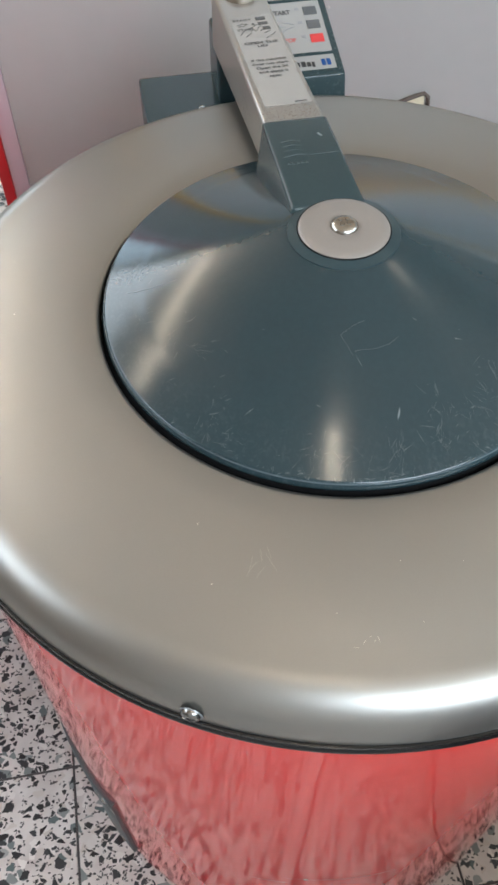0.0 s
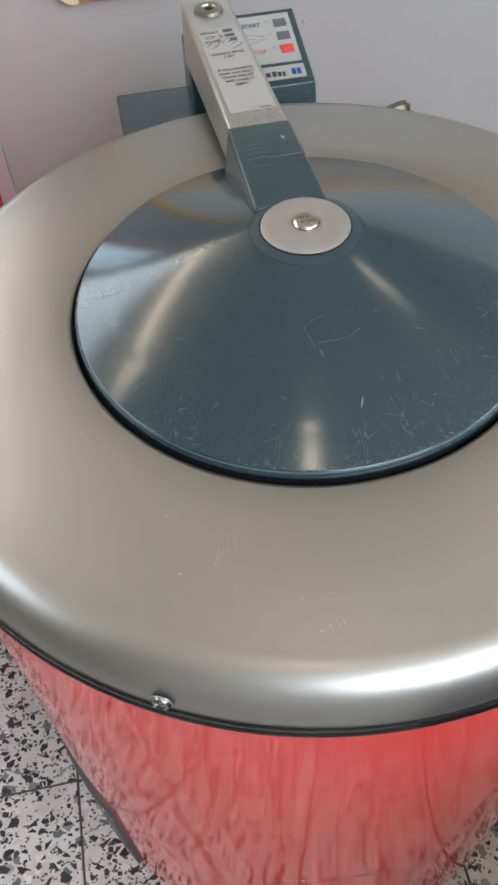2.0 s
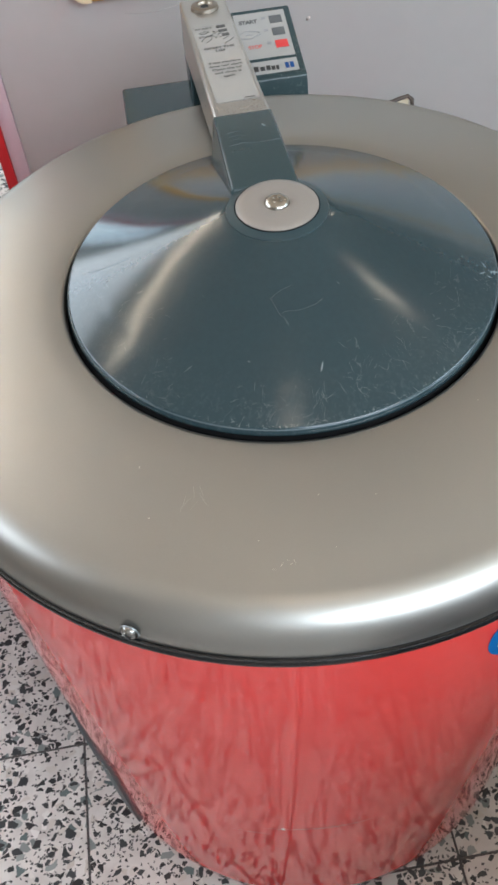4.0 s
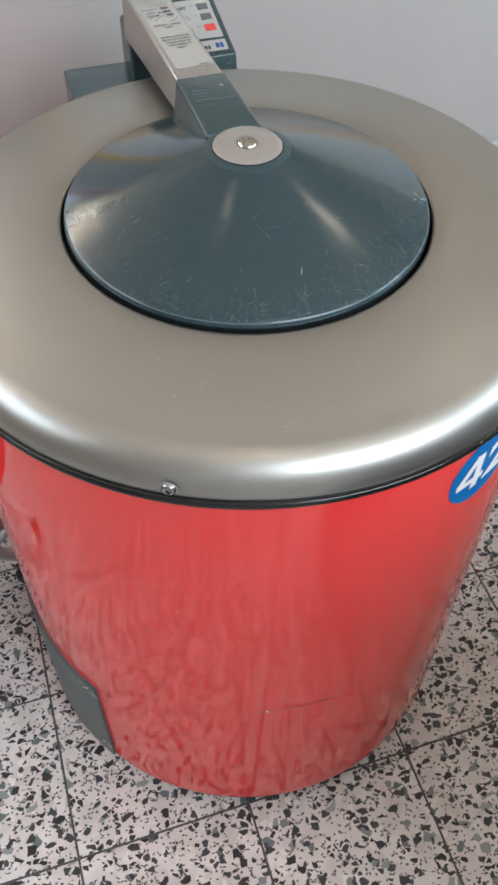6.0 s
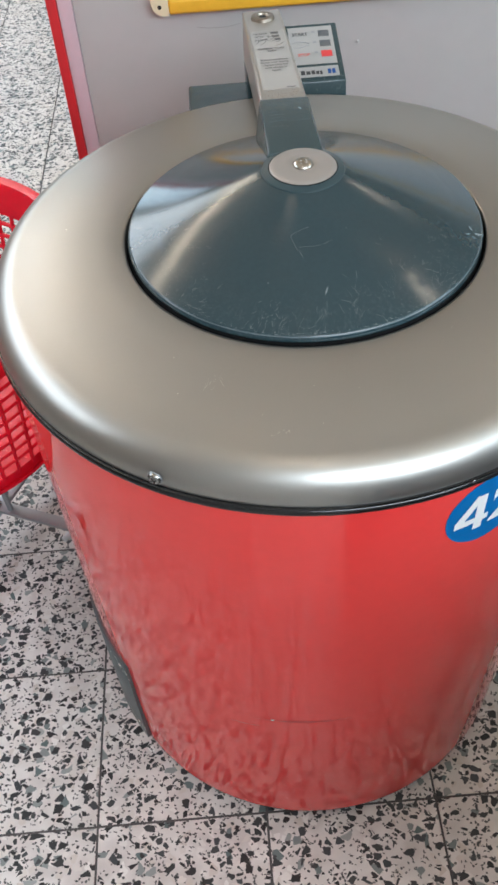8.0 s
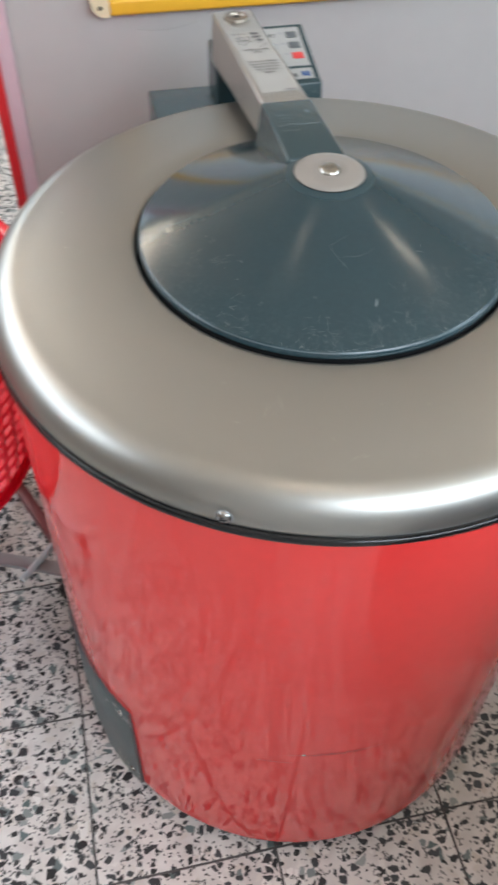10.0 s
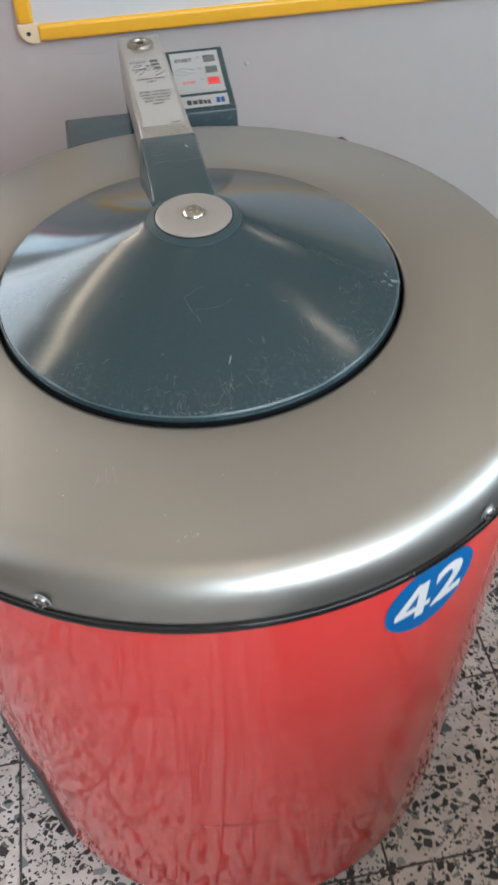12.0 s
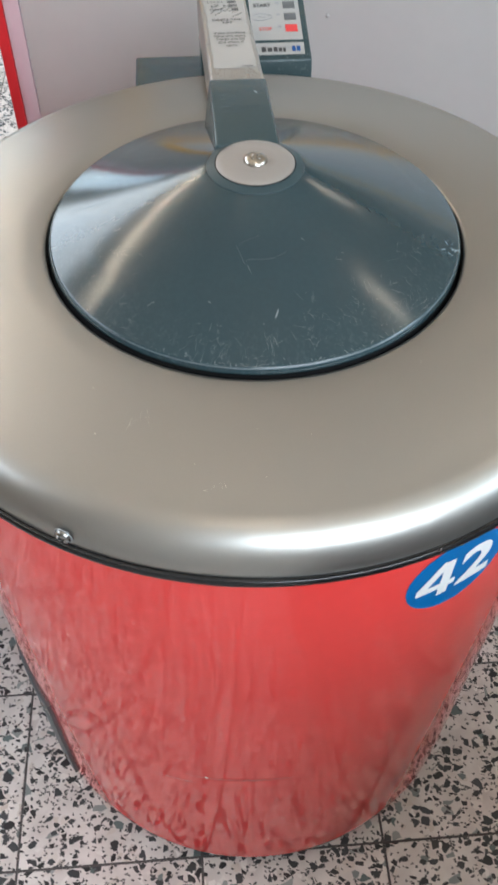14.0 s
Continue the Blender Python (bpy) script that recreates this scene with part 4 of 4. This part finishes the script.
part("bottom", moved(lathe([(0.0, 0.337), (0.228, 0.337), (0.232, 0.340), (0.232, 0.334), (0.228, 0.332), (0.0, 0.332)], 48), Matrix.Translation((BX, BYC, 0))), M_BASKET, basket)

TX, TY = -0.562, 0.275
trolley = thing("basket_trolley", "low grey steel cross-base trolley frame under the red basket", "trolley")
for ang, nm in ((65, "a"), (-23, "b")):
    bar = rbox(-0.245, 0.245, -0.011, 0.011, 0.055, 0.063, 0.001)
    part("cross_bar", moved(bar, Matrix.Translation((TX + 0.02, TY - 0.012, 0.009 if nm == "b" else 0.0)) @ Matrix.Rotation(radians(ang), 4, 'Z')), M_GREYSTEEL, trolley)
part("centre_bolt", moved(screw_bm(0.010, 0.008), Matrix.Translation((TX + 0.02, TY - 0.012, 0.072))), M_STEEL, trolley)
for ang in (65, -26, 245, 154):
    a = radians(ang)
    ex, ey = TX + 0.02 + 0.235 * math.cos(a), TY - 0.012 + 0.235 * math.sin(a)
    w = part("caster", moved(lathe([(0.006, -0.009), (0.024, -0.009), (0.027, -0.006), (0.027, 0.006), (0.024, 0.009), (0.006, 0.009)], 28, closed=True), Matrix.Translation((ex, ey, 0.027)) @ Matrix.Rotation(a, 4, 'Z') @ Matrix.Rotation(radians(90), 4, 'X')), M_BLACK, trolley, "black rubber caster wheel")
    part("fork", join(sweep([(ex, ey, 0.027), (ex, ey, 0.056)], 0.005, 8), rbox(ex - 0.013, ex + 0.013, ey - 0.013, ey + 0.013, 0.0515, 0.055, 0.001)), M_GREYSTEEL, w)
    part("upright", sweep([(TX + 0.02 + 0.03 * math.cos(a), TY - 0.012 + 0.03 * math.sin(a), 0.068), (TX + 0.02 + 0.03 * math.cos(a), TY - 0.012 + 0.03 * math.sin(a), 0.333)], 0.0055, 8), M_GREYSTEEL, trolley, "thin grey steel upright")
rail_turn = Matrix.Translation((-0.429, 0.447, 0)) @ Matrix.Rotation(math.atan2(-0.117, 0.051), 4, 'Z')
part("floor_rail", moved(rbox(0.0, 0.20, -0.010, 0.010, 0.001, 0.022, 0.002), rail_turn), M_MAROON, trolley, "dark maroon floor rail")
part("rail_post", hull([(-0.432, 0.430, 0.0225), (-0.412, 0.430, 0.0225), (-0.412, 0.446, 0.0225), (-0.432, 0.446, 0.0225), (-0.377, 0.422, 0.215), (-0.357, 0.422, 0.215), (-0.357, 0.438, 0.215), (-0.377, 0.438, 0.215)], CUBE, 0.002), M_MAROON, trolley, "dark maroon upright post")
part("brake_rod", sweep([(-0.4085, 0.1650, 0.079), (-0.382, 0.1945, 0.079), (-0.352, 0.2260, 0.079)], 0.0058, 10), M_ROD, trolley, "short bright steel rod")

# ---------------------------------------------------------------- floor
PITCH, JOINT, GX, GY = 0.2515, 0.0034, 0.164, -0.3035
floor = thing("floor", "speckled black and white terrazzo tile floor", "floor", kind="structure")
part("screed", rbox(R["x0"] - 0.2, R["x1"] + 0.2, R["y0"] - 0.2, R["y1"] + 0.2, -0.12, -0.0016, 0), M_GROUT, floor, "dark grey joint bed")


def tile_verts(cx_, cy_):
    h, b = (PITCH - JOINT) / 2, 0.0008
    lo_ = [(cx_ + sx * h, cy_ + sy * h, -0.012) for sx, sy in ((-1, -1), (1, -1), (1, 1), (-1, 1))]
    mid_ = [(cx_ + sx * h, cy_ + sy * h, -b) for sx, sy in ((-1, -1), (1, -1), (1, 1), (-1, 1))]
    up_ = [(cx_ + sx * (h - b), cy_ + sy * (h - b), 0.0) for sx, sy in ((-1, -1), (1, -1), (1, 1), (-1, 1))]
    return lo_ + mid_ + up_


TILE_FACES = [(8, 9, 10, 11)] + [(k, (k + 1) % 4, 4 + (k + 1) % 4, 4 + k) for k in range(4)] + [(4 + k, 4 + (k + 1) % 4, 8 + (k + 1) % 4, 8 + k) for k in range(4)]
tile_mesh = bpy.data.meshes.new("tile")
tile_mesh.from_pydata(tile_verts(0, 0), [], TILE_FACES)
tile_mesh.materials.append(M_FLOOR)
far_v, far_f = [], []
rng = random.Random(4)
i0, i1 = math.ceil((R["x0"] - GX) / PITCH), math.floor((R["x1"] - GX) / PITCH)
j0, j1 = math.ceil((R["y0"] - GY) / PITCH), math.floor((R["y1"] - GY) / PITCH)
for i in range(i0 - 1, i1 + 1):
    for j in range(j0 - 1, j1 + 1):
        tx, ty = GX + (i + 0.5) * PITCH, GY + (j + 0.5) * PITCH
        if -1.35 < tx < 1.25 and -1.2 < ty < 3.2:
            t_ob = new("tile", tile_mesh)
            t_ob.parent = floor
            t_ob.location = (tx, ty, rng.uniform(-0.0004, 0.0))
            t_ob.rotation_euler = (rng.uniform(-0.0012, 0.0012), rng.uniform(-0.0012, 0.0012), 0)
        else:
            k = len(far_v)
            far_v += tile_verts(tx, ty)
            far_f += [tuple(k + q for q in f) for f in TILE_FACES]
far_mesh = bpy.data.meshes.new("far_tiles")
far_mesh.from_pydata(far_v, [], far_f)
far_mesh.materials.append(M_FLOOR)
far_ob = new("far_tiles", far_mesh)
far_ob.parent = floor
tagged(far_ob, label="terrazzo tiles farther off", kind="stuff")
